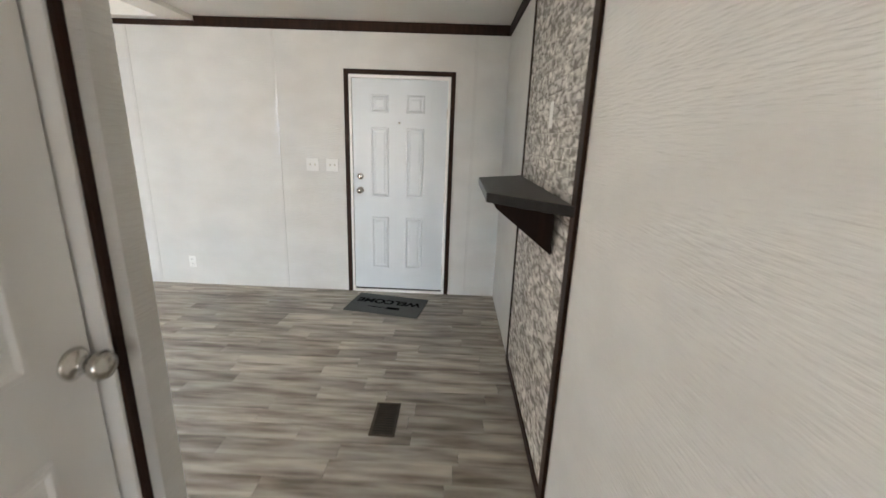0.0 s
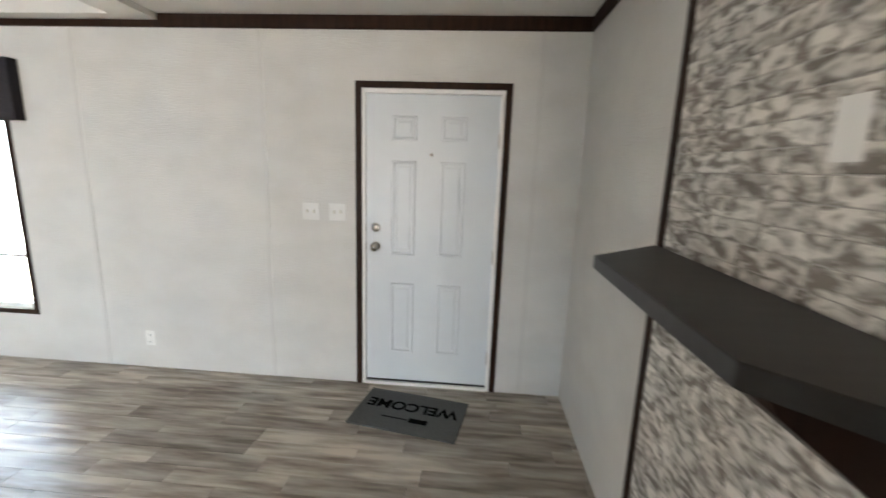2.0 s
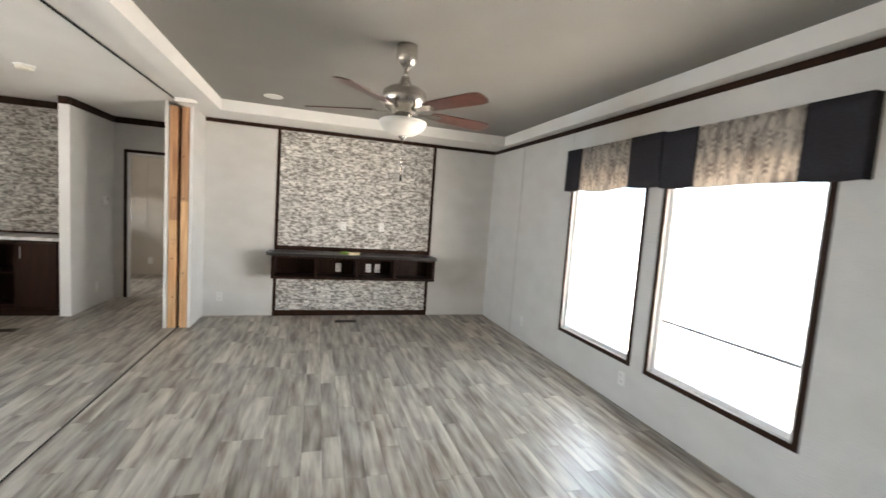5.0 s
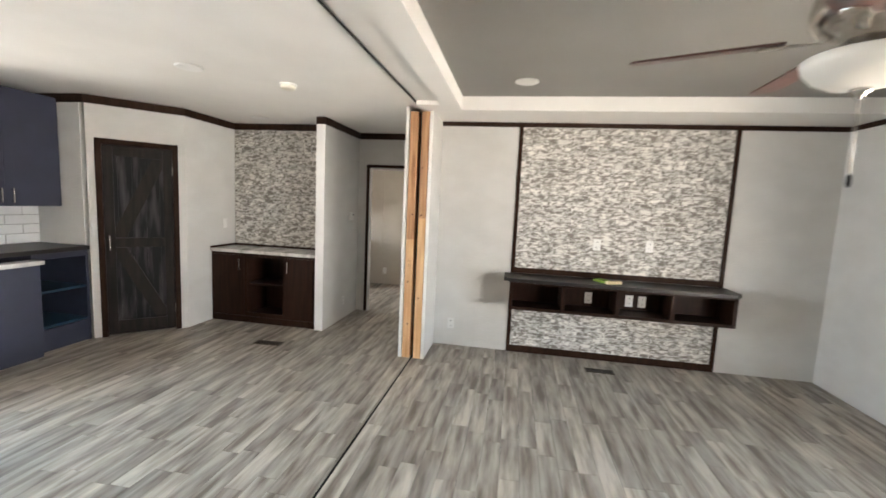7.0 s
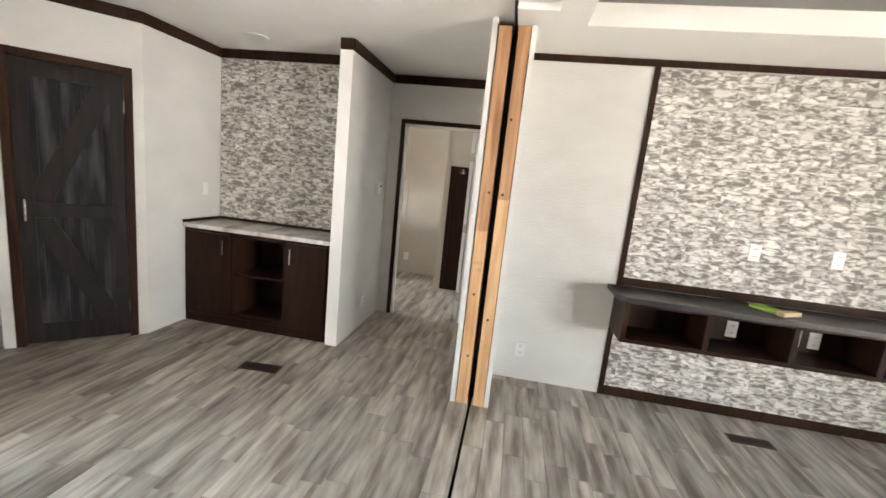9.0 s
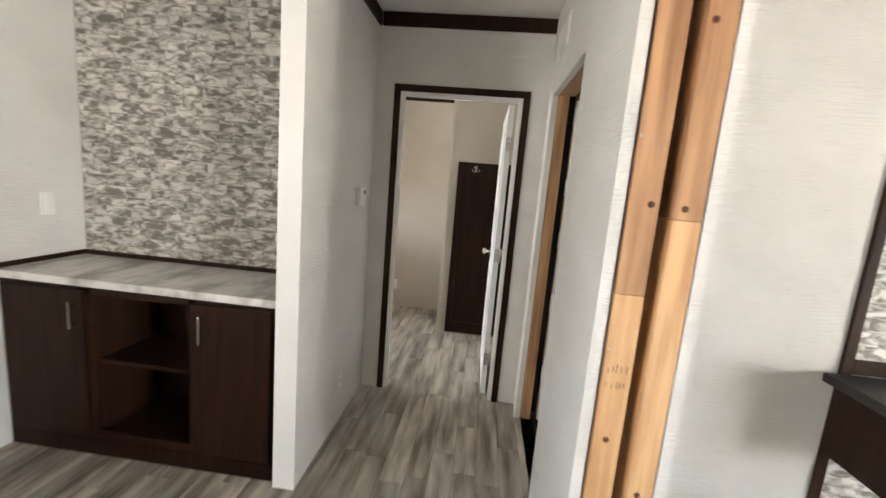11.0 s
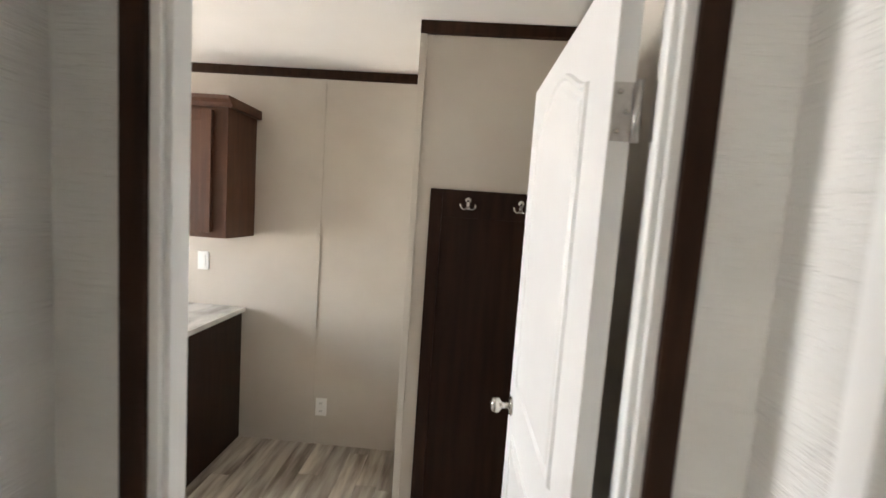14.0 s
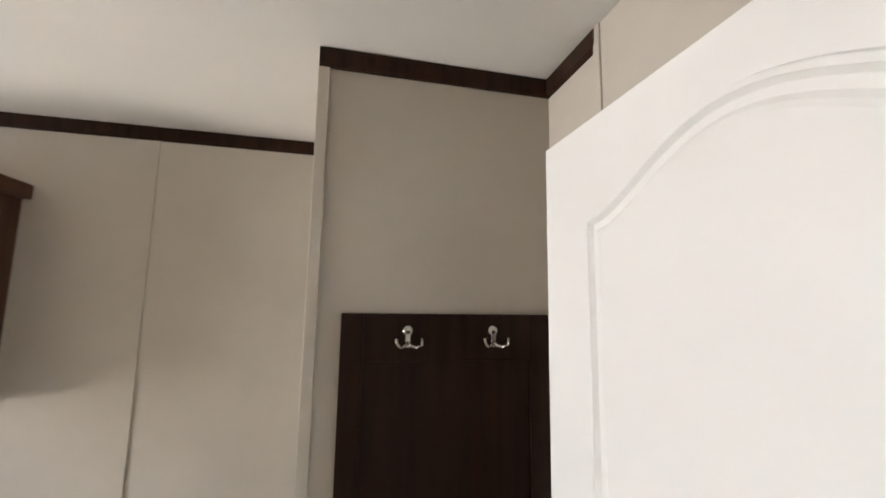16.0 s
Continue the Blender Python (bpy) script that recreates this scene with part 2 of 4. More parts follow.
def lathe(profile, segments=24, axis="z", at=(0, 0, 0)):
    """A turned body from (radius, height) pairs."""
    bm = bmesh.new()
    rings = []
    for r, h in profile:
        ring = []
        for k in range(segments):
            a = 2 * math.pi * k / segments
            p = (r * math.cos(a), r * math.sin(a), h)
            if axis == "y":
                p = (p[0], p[2], p[1])
            elif axis == "x":
                p = (p[2], p[0], p[1])
            ring.append(bm.verts.new((p[0] + at[0], p[1] + at[1], p[2] + at[2])))
        rings.append(ring)
    for a, b in zip(rings, rings[1:]):
        for k in range(segments):
            bm.faces.new((a[k], a[(k + 1) % segments], b[(k + 1) % segments], b[k]))
    bm.faces.new(list(reversed(rings[0])))
    bm.faces.new(rings[-1])
    for f in bm.faces:
        f.smooth = True
    return bm


def tube(points, radius, segments=10):
    """A round rod along a line of points."""
    bm = bmesh.new()
    rings = []
    pts = [Vector(p) for p in points]
    for i, p in enumerate(pts):
        d = (pts[min(i + 1, len(pts) - 1)] - pts[max(i - 1, 0)]).normalized()
        side = d.cross((0, 0, 1)) if abs(d.z) < 0.9 else d.cross((0, 1, 0))
        side.normalize()
        up = side.cross(d)
        rings.append([bm.verts.new(p + radius * (math.cos(a) * side + math.sin(a) * up)) for a in (2 * math.pi * k / segments for k in range(segments))])
    for a, b in zip(rings, rings[1:]):
        for k in range(segments):
            bm.faces.new((a[k], a[(k + 1) % segments], b[(k + 1) % segments], b[k]))
    bm.faces.new(rings[0])
    bm.faces.new(list(reversed(rings[-1])))
    for f in bm.faces:
        f.smooth = True
    return bm


def prism(outline, lift, axis="z", bevel=0.0):
    """An outline in two coordinates, drawn out along the third from lift[0] to lift[1]."""
    bm = bmesh.new()

    def place(a, b, h):
        return {"z": (a, b, h), "y": (a, h, b), "x": (h, a, b)}[axis]
    low = [bm.verts.new(place(a, b, lift[0])) for a, b in outline]
    top = [bm.verts.new(place(a, b, lift[1])) for a, b in outline]
    n = len(outline)
    bm.faces.new(low)
    bm.faces.new(top)
    for k in range(n):
        bm.faces.new((low[k], low[(k + 1) % n], top[(k + 1) % n], top[k]))
    bmesh.ops.recalc_face_normals(bm, faces=bm.faces)
    if bevel:
        bmesh.ops.bevel(bm, geom=list(bm.edges), offset=bevel, segments=2, profile=0.6, affect="EDGES")
    return bm


def mesh_of(name, bm, mat):
    bmesh.ops.recalc_face_normals(bm, faces=bm.faces)
    me = bpy.data.meshes.new(name)
    bm.to_mesh(me)
    bm.free()
    me.materials.append(mat)
    return me


def part(name, bm, mat, parent=None, label=""):
    """Links a bmesh as one mesh object under a thing or a part."""
    ob = new(name, mesh_of(name, bm, mat))
    ob.parent = parent
    return tagged(ob, label)


def thing(name, label, category, at=(0, 0, 0), turn=0.0, group=""):
    """An empty at the base of a thing, which parents its parts."""
    ob = new(name)
    ob.empty_display_size = 0.1
    ob.matrix_basis = pose(*at, 0, 0, turn)
    return tagged(ob, label, category, group)


def structure(name, bm, mat, label, category="wall"):
    return tagged(part(name, bm, mat), label, category, kind="structure")


def holed(run, x0, x1, y0, y1, z0, z1, holes):
    """Boxes of a wall that runs along x or y, with holes (from, to, bottom, top) through it."""
    rows, a = [], x0 if run == "x" else y0
    end = x1 if run == "x" else y1

    def add(p, q, lo, hi):
        if q - p > 1e-4 and hi - lo > 1e-4:
            rows.append((p, q, y0, y1, lo, hi) if run == "x" else (x0, x1, p, q, lo, hi))
    for p, q, lo, hi in sorted(holes):
        add(a, p, z0, z1)
        add(p, q, z0, lo)
        add(p, q, hi, z1)
        a = q
    add(a, end, z0, z1)
    return boxes(*rows)


# ---- setting ----
CEIL_Z, SOFFIT_Z, TRAY_Z = 2.475, 2.437, 2.56
FRONT, RIGHT, TVX, SEAM = 4.715, 2.276, -5.925, 0.798
W1, W2, BW1, BW2 = (-3.865, -2.905, 0.40, 1.94), (-2.685, -1.675, 0.40, 1.94), (-11.17, -10.40, 0.36, 1.87), (-10.19, -9.42, 0.36, 1.87)
ground = structure("ground", boxes((-400, 400, -400, 400, -0.85, -0.75)), DIRT, "pale dry dirt ground around the house", "ground")

wall_front = structure("wall_front", holed("x", -12.62, 2.42, FRONT, FRONT + 0.14, -0.1, 2.62, [W1, W2, BW1, BW2, (0.865, 1.775, 0.0, 2.045)]), WALL, "off-white linen textured wallboard front wall with windows and door")
wall_right = structure("wall_right", boxes((RIGHT, RIGHT + 0.12, -3.24, FRONT, -0.1, 2.62)), WALL, "off-white linen textured wallboard end wall")
wall_tv = structure("wall_tv", boxes((-6.03, TVX, 0.925, FRONT, 0, 2.62)), WALL, "off-white wallboard wall behind the media shelf")
BED = (-6.95, -6.05, 0.0, 2.005)
wall_hall_right = structure("wall_hall_right", boxes((-6.01, -5.405, 0.66, 0.69, 0, CEIL_Z), (-6.97, -6.80, 0.66, 0.69, 0, CEIL_Z), (-6.80, -6.01, 0.66, 0.69, 2.005, CEIL_Z)), WALL, "off-white wallboard hall wall with a raw door opening")
wall_marriage = structure("wall_marriage", holed("x", -12.5, -5.405, 0.895, 0.925, 0, 2.62, [BED]), WALL, "off-white wallboard on the living side of the joint")
wall_hall_left = structure("wall_hall_left", boxes((-7.03, -5.925, -0.52, -0.42, 0, CEIL_Z)), WALL, "off-white wallboard hall wall with a pale corner")
wall_hall_end = structure("wall_hall_end", holed("y", -7.03, -6.97, -0.42, 0.66, 0, CEIL_Z, [(-0.262, 0.507, 0.0, 2.012)]), WALL, "off-white wallboard hall end wall with a doorway")
wall_back = structure("wall_back", holed("x", -9.02, 2.276, -3.24, -3.12, -0.1, 2.62, [(-3.5, -2.3, 1.05, 2.0), (-1.25, 0.55, 0.05, 2.05), (1.28, 2.16, 0.05, 2.05), (-8.3, -7.5, 0.6, 2.02)]), WALL, "off-white wallboard back wall")
wall_bar = structure("wall_bar", boxes((-6.50, -6.40, -1.99, -0.52, 0, CEIL_Z)), WALL, "off-white wallboard behind the dry bar")
wall_pantry_side = structure("wall_pantry_side", boxes((-6.40, -5.57, -2.01, -1.91, 0, CEIL_Z)), WALL, "off-white wallboard pantry side wall")
wall_kitchen_end = structure("wall_kitchen_end", boxes((-5.08, -4.975, -3.12, -2.56, 0, CEIL_Z)), WALL, "off-white wallboard kitchen end wall")
# the pantry's corner wall runs at an angle, with its door in it
PA, PB = Vector((-4.975, -2.50)), Vector((-5.57, -1.91))
PDIR = (PB - PA).normalized()
PLEN = (PB - PA).length
PTURN = math.degrees(math.atan2(PDIR.y, PDIR.x))
wall_pantry = structure("wall_pantry", holed("x", 0, PLEN, 0.0, 0.09, 0, CEIL_Z, [(0.10, PLEN - 0.10, 0.0, 2.03)]), WALL, "off-white angled pantry wall around the barn door")
wall_pantry.matrix_basis = pose(PA.x, PA.y, 0, 0, 0, PTURN)
wall_utility_far = structure("wall_utility_far", boxes((-9.02, -8.90, -3.12, 0.0, 0, 2.5)), TAUPE, "warm taupe wallboard utility room wall")
wall_utility_hooks = structure("wall_utility_hooks", boxes((-9.02, -8.19, -0.03, 0.70, 0, 2.5)), TAUPE, "warm taupe wallboard closet wall behind the hook panel")
wall_utility_right = structure("wall_utility_right", boxes((-8.19, -7.03, 0.64, 0.79, 0, 2.5), (-7.93, -7.20, 0.632, 0.64, 0, 2.5)), TAUPE, "warm taupe wallboard utility side wall")
wall_utility_near = structure("wall_utility_near", boxes((-7.045, -7.032, -3.12, -0.295, 0, 2.5), (-7.045, -7.032, 0.54, 0.64, 0, 2.5), (-7.045, -7.032, -0.295, 0.54, 2.02, 2.5)), TAUPE, "warm taupe wallboard beside the utility door")
wall_utility_kitchen = structure("wall_utility_kitchen", boxes((-7.030, -6.97, -3.12, -0.52, 0, 2.5)), WALL, "plain wallboard between pantry and utility room")
wall_bedroom_far = structure("wall_bedroom_far", holed("y", -12.62, -12.5, 0.925, FRONT, -0.1, 2.62, [(2.20, 3.78, 1.50, 1.93)]), GREYWALL, "grey painted bedroom accent wall with a small high window")
wall_closet = structure("wall_closet", boxes((1.02, 1.14, -0.9, 0.74, 0, CEIL_Z), (1.02, 1.14, 0.74, 1.55, 2.05, CEIL_Z), (1.02, 1.205, 1.550, 1.615, 0, CEIL_Z)), WALL, "off-white wallboard closet wall with a thick return end")

ceiling_kitchen = structure("ceiling_kitchen", boxes((-7.03, RIGHT, -3.12, 0.788, CEIL_Z, CEIL_Z + 0.1)), CEIL, "white ceiling over kitchen and hall", "ceiling")
TX0, TX1, TY0, TY1 = -5.37, -0.72, 1.20, 4.60
ceiling_living = structure("ceiling_living", boxes((-0.48, RIGHT, 0.808, FRONT, CEIL_Z, CEIL_Z + 0.1), (-5.18, -0.48, 0.808, 1.03, CEIL_Z, CEIL_Z + 0.1)), CEIL, "white flat ceiling beside the tray", "ceiling")
ceiling_soffit = structure("ceiling_soffit", boxes((TVX, TX0, 0.808, FRONT, SOFFIT_Z, TRAY_Z), (TX0, -5.18, 0.808, TY0, SOFFIT_Z, TRAY_Z), (-5.18, -0.48, 1.03, TY0, SOFFIT_Z, TRAY_Z), (TX0, -0.48, TY1, FRONT, SOFFIT_Z, TRAY_Z), (TX1, -0.48, TY0, TY1, SOFFIT_Z, TRAY_Z)), CEIL, "white dropped border round the tray ceiling", "ceiling")
ceiling_tray = structure("ceiling_tray", boxes((TVX, -0.40, 0.808, FRONT, TRAY_Z, TRAY_Z + 0.08)), DARKCEIL, "dark grey raised tray ceiling", "ceiling")
ceiling_bedroom = structure("ceiling_bedroom", boxes((-12.5, -6.03, 0.925, FRONT, CEIL_Z, CEIL_Z + 0.1)), CEIL, "white bedroom ceiling", "ceiling")
UC = 2.372
ceiling_utility = structure("ceiling_utility", boxes((-8.90, -7.045, -3.12, 0.64, UC, UC + 0.1)), CEIL, "white utility room ceiling", "ceiling")
roof = structure("roof", boxes((-12.7, 2.5, -3.3, 4.9, 2.66, 2.76)), BLACK, "flat dark roof deck over the house", "roof")

floor_kitchen = structure("floor_kitchen", boxes((-8.90, RIGHT, -3.12, 0.790, -0.08, -0.004)), BLACK, "grey-brown wood-look plank floor", "floor")
floor_living = structure("floor_living", boxes((-5.93, RIGHT, 0.806, FRONT, -0.08, -0.004)), BLACK, "grey-brown wood-look plank floor", "floor")
floor_bedroom = structure("floor_bedroom", boxes((-12.5, -5.97, 0.69, FRONT, -0.08, 0.0)), CARPET, "taupe cut-pile bedroom carpet", "floor")
floor_gap = structure("floor_gap", boxes((-8.9, RIGHT, 0.786, 0.81, -0.3, -0.09)), BLACK, "dark open joint between the two house halves", "floor")


# dark crown strips along the ceilings
def crown(run, a, b, at, side, z0, z1, name="crown_trim"):
    """A crown strip from a to b along x or y on the wall face `at`, towards side (+1 or -1)."""
    t = 0.014
    prof = [(0, z0), (t * 0.6, z0), (t, z0 + 0.008), (t, z1 - 0.002), (0, z1 - 0.002)]
    pts = [(at + side * p, z) for p, z in prof]
    bm = prism(pts, (a, b), "x" if run == "x" else "y")
    return structure(name, bm, BROWN, "dark espresso crown strip under the ceiling", "trim")


CZ0, CZ1 = 2.392, CEIL_Z
crown("x", -0.48, RIGHT, FRONT, -1, CZ0, CZ1)
crown("x", TVX, -0.48, FRONT, -1, CZ0, SOFFIT_Z)
crown("y", 0.925, FRONT - 0.014, TVX, 1, CZ0, SOFFIT_Z + 0.002)
crown("y", -3.1, FRONT - 0.014, RIGHT, -1, CZ0, CZ1)
crown("x", -7.0, -5.925, -0.42, 1, CZ0, CZ1)
crown("y", -0.52, -0.42, -5.925, 1, CZ0, CZ1)
crown("y", -0.40, 0.66, -6.97, 1, CZ0, CZ1)
crown("y", -1.91, -0.52, -6.40, 1, CZ0, CZ1)
crown("x", -6.386, -5.57, -1.91, 1, CZ0, CZ1)
crown("y", -3.12, -2.50, -4.975, 1, CZ0, CZ1)
c = crown("x", 0, PLEN, 0, -1, CZ0, CZ1)
c.matrix_basis = pose(PA.x, PA.y, 0, 0, 0, PTURN)
crown("x", -12.5, -6.03, FRONT, -1, CZ0, CZ1)
crown("y", 0.925, FRONT - 0.014, -12.5, 1, CZ0, CZ1)
crown("y", -3.12, -0.03, -8.90, 1, UC - 0.055, UC)
crown("y", -0.03, 0.64, -8.19, 1, UC - 0.055, UC)
crown("x", -8.176, -7.93, 0.64, -1, UC - 0.055, UC)


def batten(run, at, p, side, z0, z1, mat, name="batten_strip", w=0.026, t=0.006):
    """A narrow upright cover strip over a wallboard joint."""
    lo, hi = sorted((at, at + side * t))
    row = (p - w / 2, p + w / 2, lo, hi, z0, z1) if run == "x" else (lo, hi, p - w / 2, p + w / 2, z0, z1)
    return structure(name, boxes(row, bevel=0.002), mat, "narrow matching cover strip on a wallboard joint", "trim")


for p in (-5.0, -1.11, 0.195, 1.99):
    batten("x", FRONT, p, -1, 0.0, CZ0, GLOSSWALL, t=0.006)
for p in (-1.63, -3.95):
    batten("x", FRONT, p, -1, 1.98, CZ0, WALL, t=0.004, w=0.02)
batten("y", -8.90, -0.69, 1, 0, UC - 0.055, TAUPE, w=0.026, t=0.006)
batten("y", -8.19, -0.016, 1, 0, UC - 0.055, TAUPE, w=0.03, t=0.009)
batten("x", 0.632, -7.925, -1, 0, UC, TAUPE, w=0.024)
batten("y", -5.925, -0.47, 1, 0, CZ0, WHITE, "corner_bead", w=0.104, t=0.004)

# post of raw studs where the two halves of the house meet
post = thing("stud_post", "raw pine wall studs with a dark gap between house halves", "stud post", (-5.41, 0.798, 0))
for y0, y1, cut in ((-0.096, -0.019, 1.205), (0.020, 0.092, 1.415)):
    part("stud", boxes((-0.14, 0.008, y0, y1, 0, cut), bevel=0.002), PINEPALE, post, "pale pine stud")
    part("stud", boxes((-0.14, 0.0075, y0, y1, cut + 0.001, 2.43), bevel=0.002), PINE, post, "orange pine stud")
# black backing paints the shade deep in the open gap
part("gap_filler", boxes((-0.145, -0.11, -0.019, 0.020, 0, 2.43)), BLACK, post, "black backing that paints the open gap's shade")
rs = random.Random(8)
for k in range(10):
    y, z = -0.083 + 0.012 * (k % 5) + rs.uniform(-0.003, 0.003), 0.935 + 0.045 * (k // 5) + rs.uniform(0, 0.006)
    part("pencil_mark", boxes((0.008, 0.0086, y, y + 0.0018, z, z + rs.uniform(0.012, 0.026))), BROWN, post, "thin dark pencil mark")
for z in (0.55, 1.05, 1.62, 2.1):
    part("nail_head", lathe([(0.004, 0.0), (0.003, 0.002)], 8, "x", (0.008, -0.09, z)), STEEL, post)
for k, (y, z) in enumerate(((-0.05, 0.35), (-0.06, 0.78), (-0.04, 1.45), (0.05, 0.62), (0.045, 1.445), (0.04, 1.9))):
    part("knot", lathe([(0.009, 0.0), (0.008, 0.001)], 10, "x", (0.008, y, z)), WALNUT, post)
for side in (-0.106,):
    part("board_edge", boxes((-0.05, 0.0, side - 0.004, side + 0.004, 0, 2.43), bevel=0.002), WALL, post, "torn white wallboard edge")

# raw door opening between hall and bedroom
opening = thing("door_opening", "raw pine framed bedroom doorway with a white door ajar", "door opening", (-6.405, 0.80, 0))
part("stud", boxes((-0.435, -0.395, -0.108, -0.044, 0, 2.045), bevel=0.002), PINE, opening)
part("stud", boxes((0.395, 0.435, -0.108, -0.016, 0, 2.045), bevel=0.002), PINE, opening)
part("stud", boxes((-0.515, -0.475, 0.005, 0.094, 0, 2.045), bevel=0.002), PINE, opening)
part("stud", boxes((0.360, 0.394, 0.014, 0.094, 0, 2.045), bevel=0.002), PINE, opening)
part("header", boxes((-0.395, 0.395, -0.108, -0.016, 2.005, 2.045), bevel=0.002), PINE, opening)
part("header", boxes((-0.47, 0.355, 0.012, 0.094, 2.005, 2.045), bevel=0.002), PINE, opening)
# black boxes put the shade of the open joint into colour
part("gap_filler", boxes((-0.53, -0.48, -0.040, 0.004, 0, 2.04), (0.405, 0.43, -0.016, 0.012, 0, 2.04), (-0.42, 0.40, -0.016, 0.012, 2.02, 2.04)), BLACK, opening, "dark open joint")
part("threshold_gap", boxes((-0.40, 0.40, -0.012, 0.010, 0.0, 0.003)), BLACK, opening, "dark floor joint")
for lo, hi, front, rear in ((-0.415, -0.397, 0.0, 0.057), (0.335, 0.352, 0.012, 0.15)):
    part("jamb", boxes((lo, hi, front, rear, 0, 1.985), bevel=0.002), WHITE, opening, "white painted door jamb")
for lo, hi, front in ((-0.397, -0.389, 0.036), (0.325, 0.335, 0.085)):
    part("door_stop", boxes((lo, hi, front, front + 0.021, 0, 1.97), bevel=0.002), WHITE, opening)
for z in (0.24, 0.72, 1.12, 1.44, 1.86):
    part("shim", boxes((-0.474, -0.4155, 0.004, 0.034, z, z + 0.10)), PLASTIC, opening, "white wooden shim")
part("board_edge", boxes((-0.432, -0.393, -0.146, -0.138, 0, 2.02)), WHITE, opening, "torn pale wallboard edge")
part("jamb", boxes((-0.415, 0.335, 0.045, 0.15, 1.985, 2.003), bevel=0.002), WHITE, opening, "white painted door jamb")
part("strike_plate", boxes((-0.3969, -0.3955, 0.006, 0.032, 0.84, 0.90)), STEEL, opening, "steel strike plate")
ajar = part("leaf", boxes((0.0, 0.75, -0.0175, 0.0175, 0.012, 1.975), bevel=0.0015), WHITE, opening, "white painted door leaf standing ajar")
ajar.matrix_basis = pose(0.305, 0.165, 0, 0, 0, 153.0)


# ---- shared kinds ----
def moulding(outline, profile, face, out):
    """A shaped ring on a door face: outline in (x, z), profile of (inset, height), raised from y = face towards out."""
    bm = bmesh.new()
    cx = (min(p[0] for p in outline) + max(p[0] for p in outline)) / 2
    cz = (min(p[1] for p in outline) + max(p[1] for p in outline)) / 2
    w = max(p[0] for p in outline) - min(p[0] for p in outline)
    h = max(p[1] for p in outline) - min(p[1] for p in outline)
    rings = []
    for inset, height in profile:
        rings.append([bm.verts.new((cx + (x - cx) * (1 - 2 * inset / w), face + out * height, cz + (z - cz) * (1 - 2 * inset / h))) for x, z in outline])
    n = len(outline)
    for a, b in zip(rings, rings[1:]):
        for k in range(n):
            bm.faces.new((a[k], a[(k + 1) % n], b[(k + 1) % n], b[k]))
    bm.faces.new(rings[-1])
    return bm


PROFILE = [(0, 0.0), (0.004, 0.006), (0.014, 0.007), (0.022, 0.002), (0.034, 0.002), (0.046, 0.005)]


def rect(x0, x1, z0, z1):
    return [(x0, z0), (x1, z0), (x1, z1), (x0, z1)]


def arched(x0, x1, z0, shoulder, top):
    """A panel outline whose head sweeps up from both shoulders."""
    pts = [(x0, z0), (x1, z0)]
    for k in range(19):
        s = k / 18
        rise = 0.5 - 0.5 * math.cos(2 * math.pi * min(max(s, 0), 1))
        pts.append((x1 + (x0 - x1) * s, shoulder + (top - shoulder) * rise ** 0.8))
    return pts


def knob(parent, x, y, z, out, mat=CHROME):
    """A round door knob with its rose, standing out along y."""
    k = part("door_knob", lathe([(0.031, 0), (0.032, out * 0.004), (0.026, out * 0.010), (0.012, out * 0.013), (0.010, out * 0.034), (0.024, out * 0.044), (0.029, out * 0.056), (0.024, out * 0.068), (0.008, out * 0.073)], 20, "y", (x, y, z)), mat, parent, "satin nickel knob")
    return k


def bar_handle(parent, x, y, z, length, out, along="z"):
    """A square bar pull on two feet."""
    h = length / 2
    rows = [(x - 0.006, x + 0.006, *sorted((y + out * 0.022, y + out * 0.032)), z - h, z + h)]
    rows += [(x - 0.005, x + 0.005, *sorted((y, y + out * 0.024)), z + s * (h - 0.012) - 0.005, z + s * (h - 0.012) + 0.005) for s in (-1, 1)]
    return part("handle", boxes(*rows, bevel=0.0015), CHROME, parent, "brushed nickel bar pull")


def wall_plate(name, label, category, at, turn, kind="outlet", group="wall plates", mat=PLASTIC, w=0.072, h=0.117):
    """An electrical plate; its back lies in the local plane y = 0 and it faces -y."""
    t = thing(name, label, category, at, turn, group)
    part("plate", boxes((-w / 2, w / 2, -0.006, 0, -h / 2, h / 2), bevel=0.002), mat, t)
    if kind == "outlet":
        for z in (0.026, -0.026):
            s = part("socket", boxes((-0.017, 0.017, -0.009, -0.005, z - 0.015, z + 0.015), bevel=0.003), mat, t)
            part("slot", boxes((-0.008, -0.005, -0.0096, -0.0085, z - 0.006, z + 0.006), (0.005, 0.008, -0.0096, -0.0085, z - 0.006, z + 0.006)), BLACK, s)
    elif kind == "toggles":
        for x in (-0.023, 0.023):
            part("toggle", boxes((x - 0.005, x + 0.005, -0.020, -0.005, -0.010, 0.012), bevel=0.002), CREAM, t)
    elif kind == "rocker":
        part("rocker", boxes((-0.017, 0.017, -0.010, -0.005, -0.034, 0.034), bevel=0.002), mat, t)
    return t


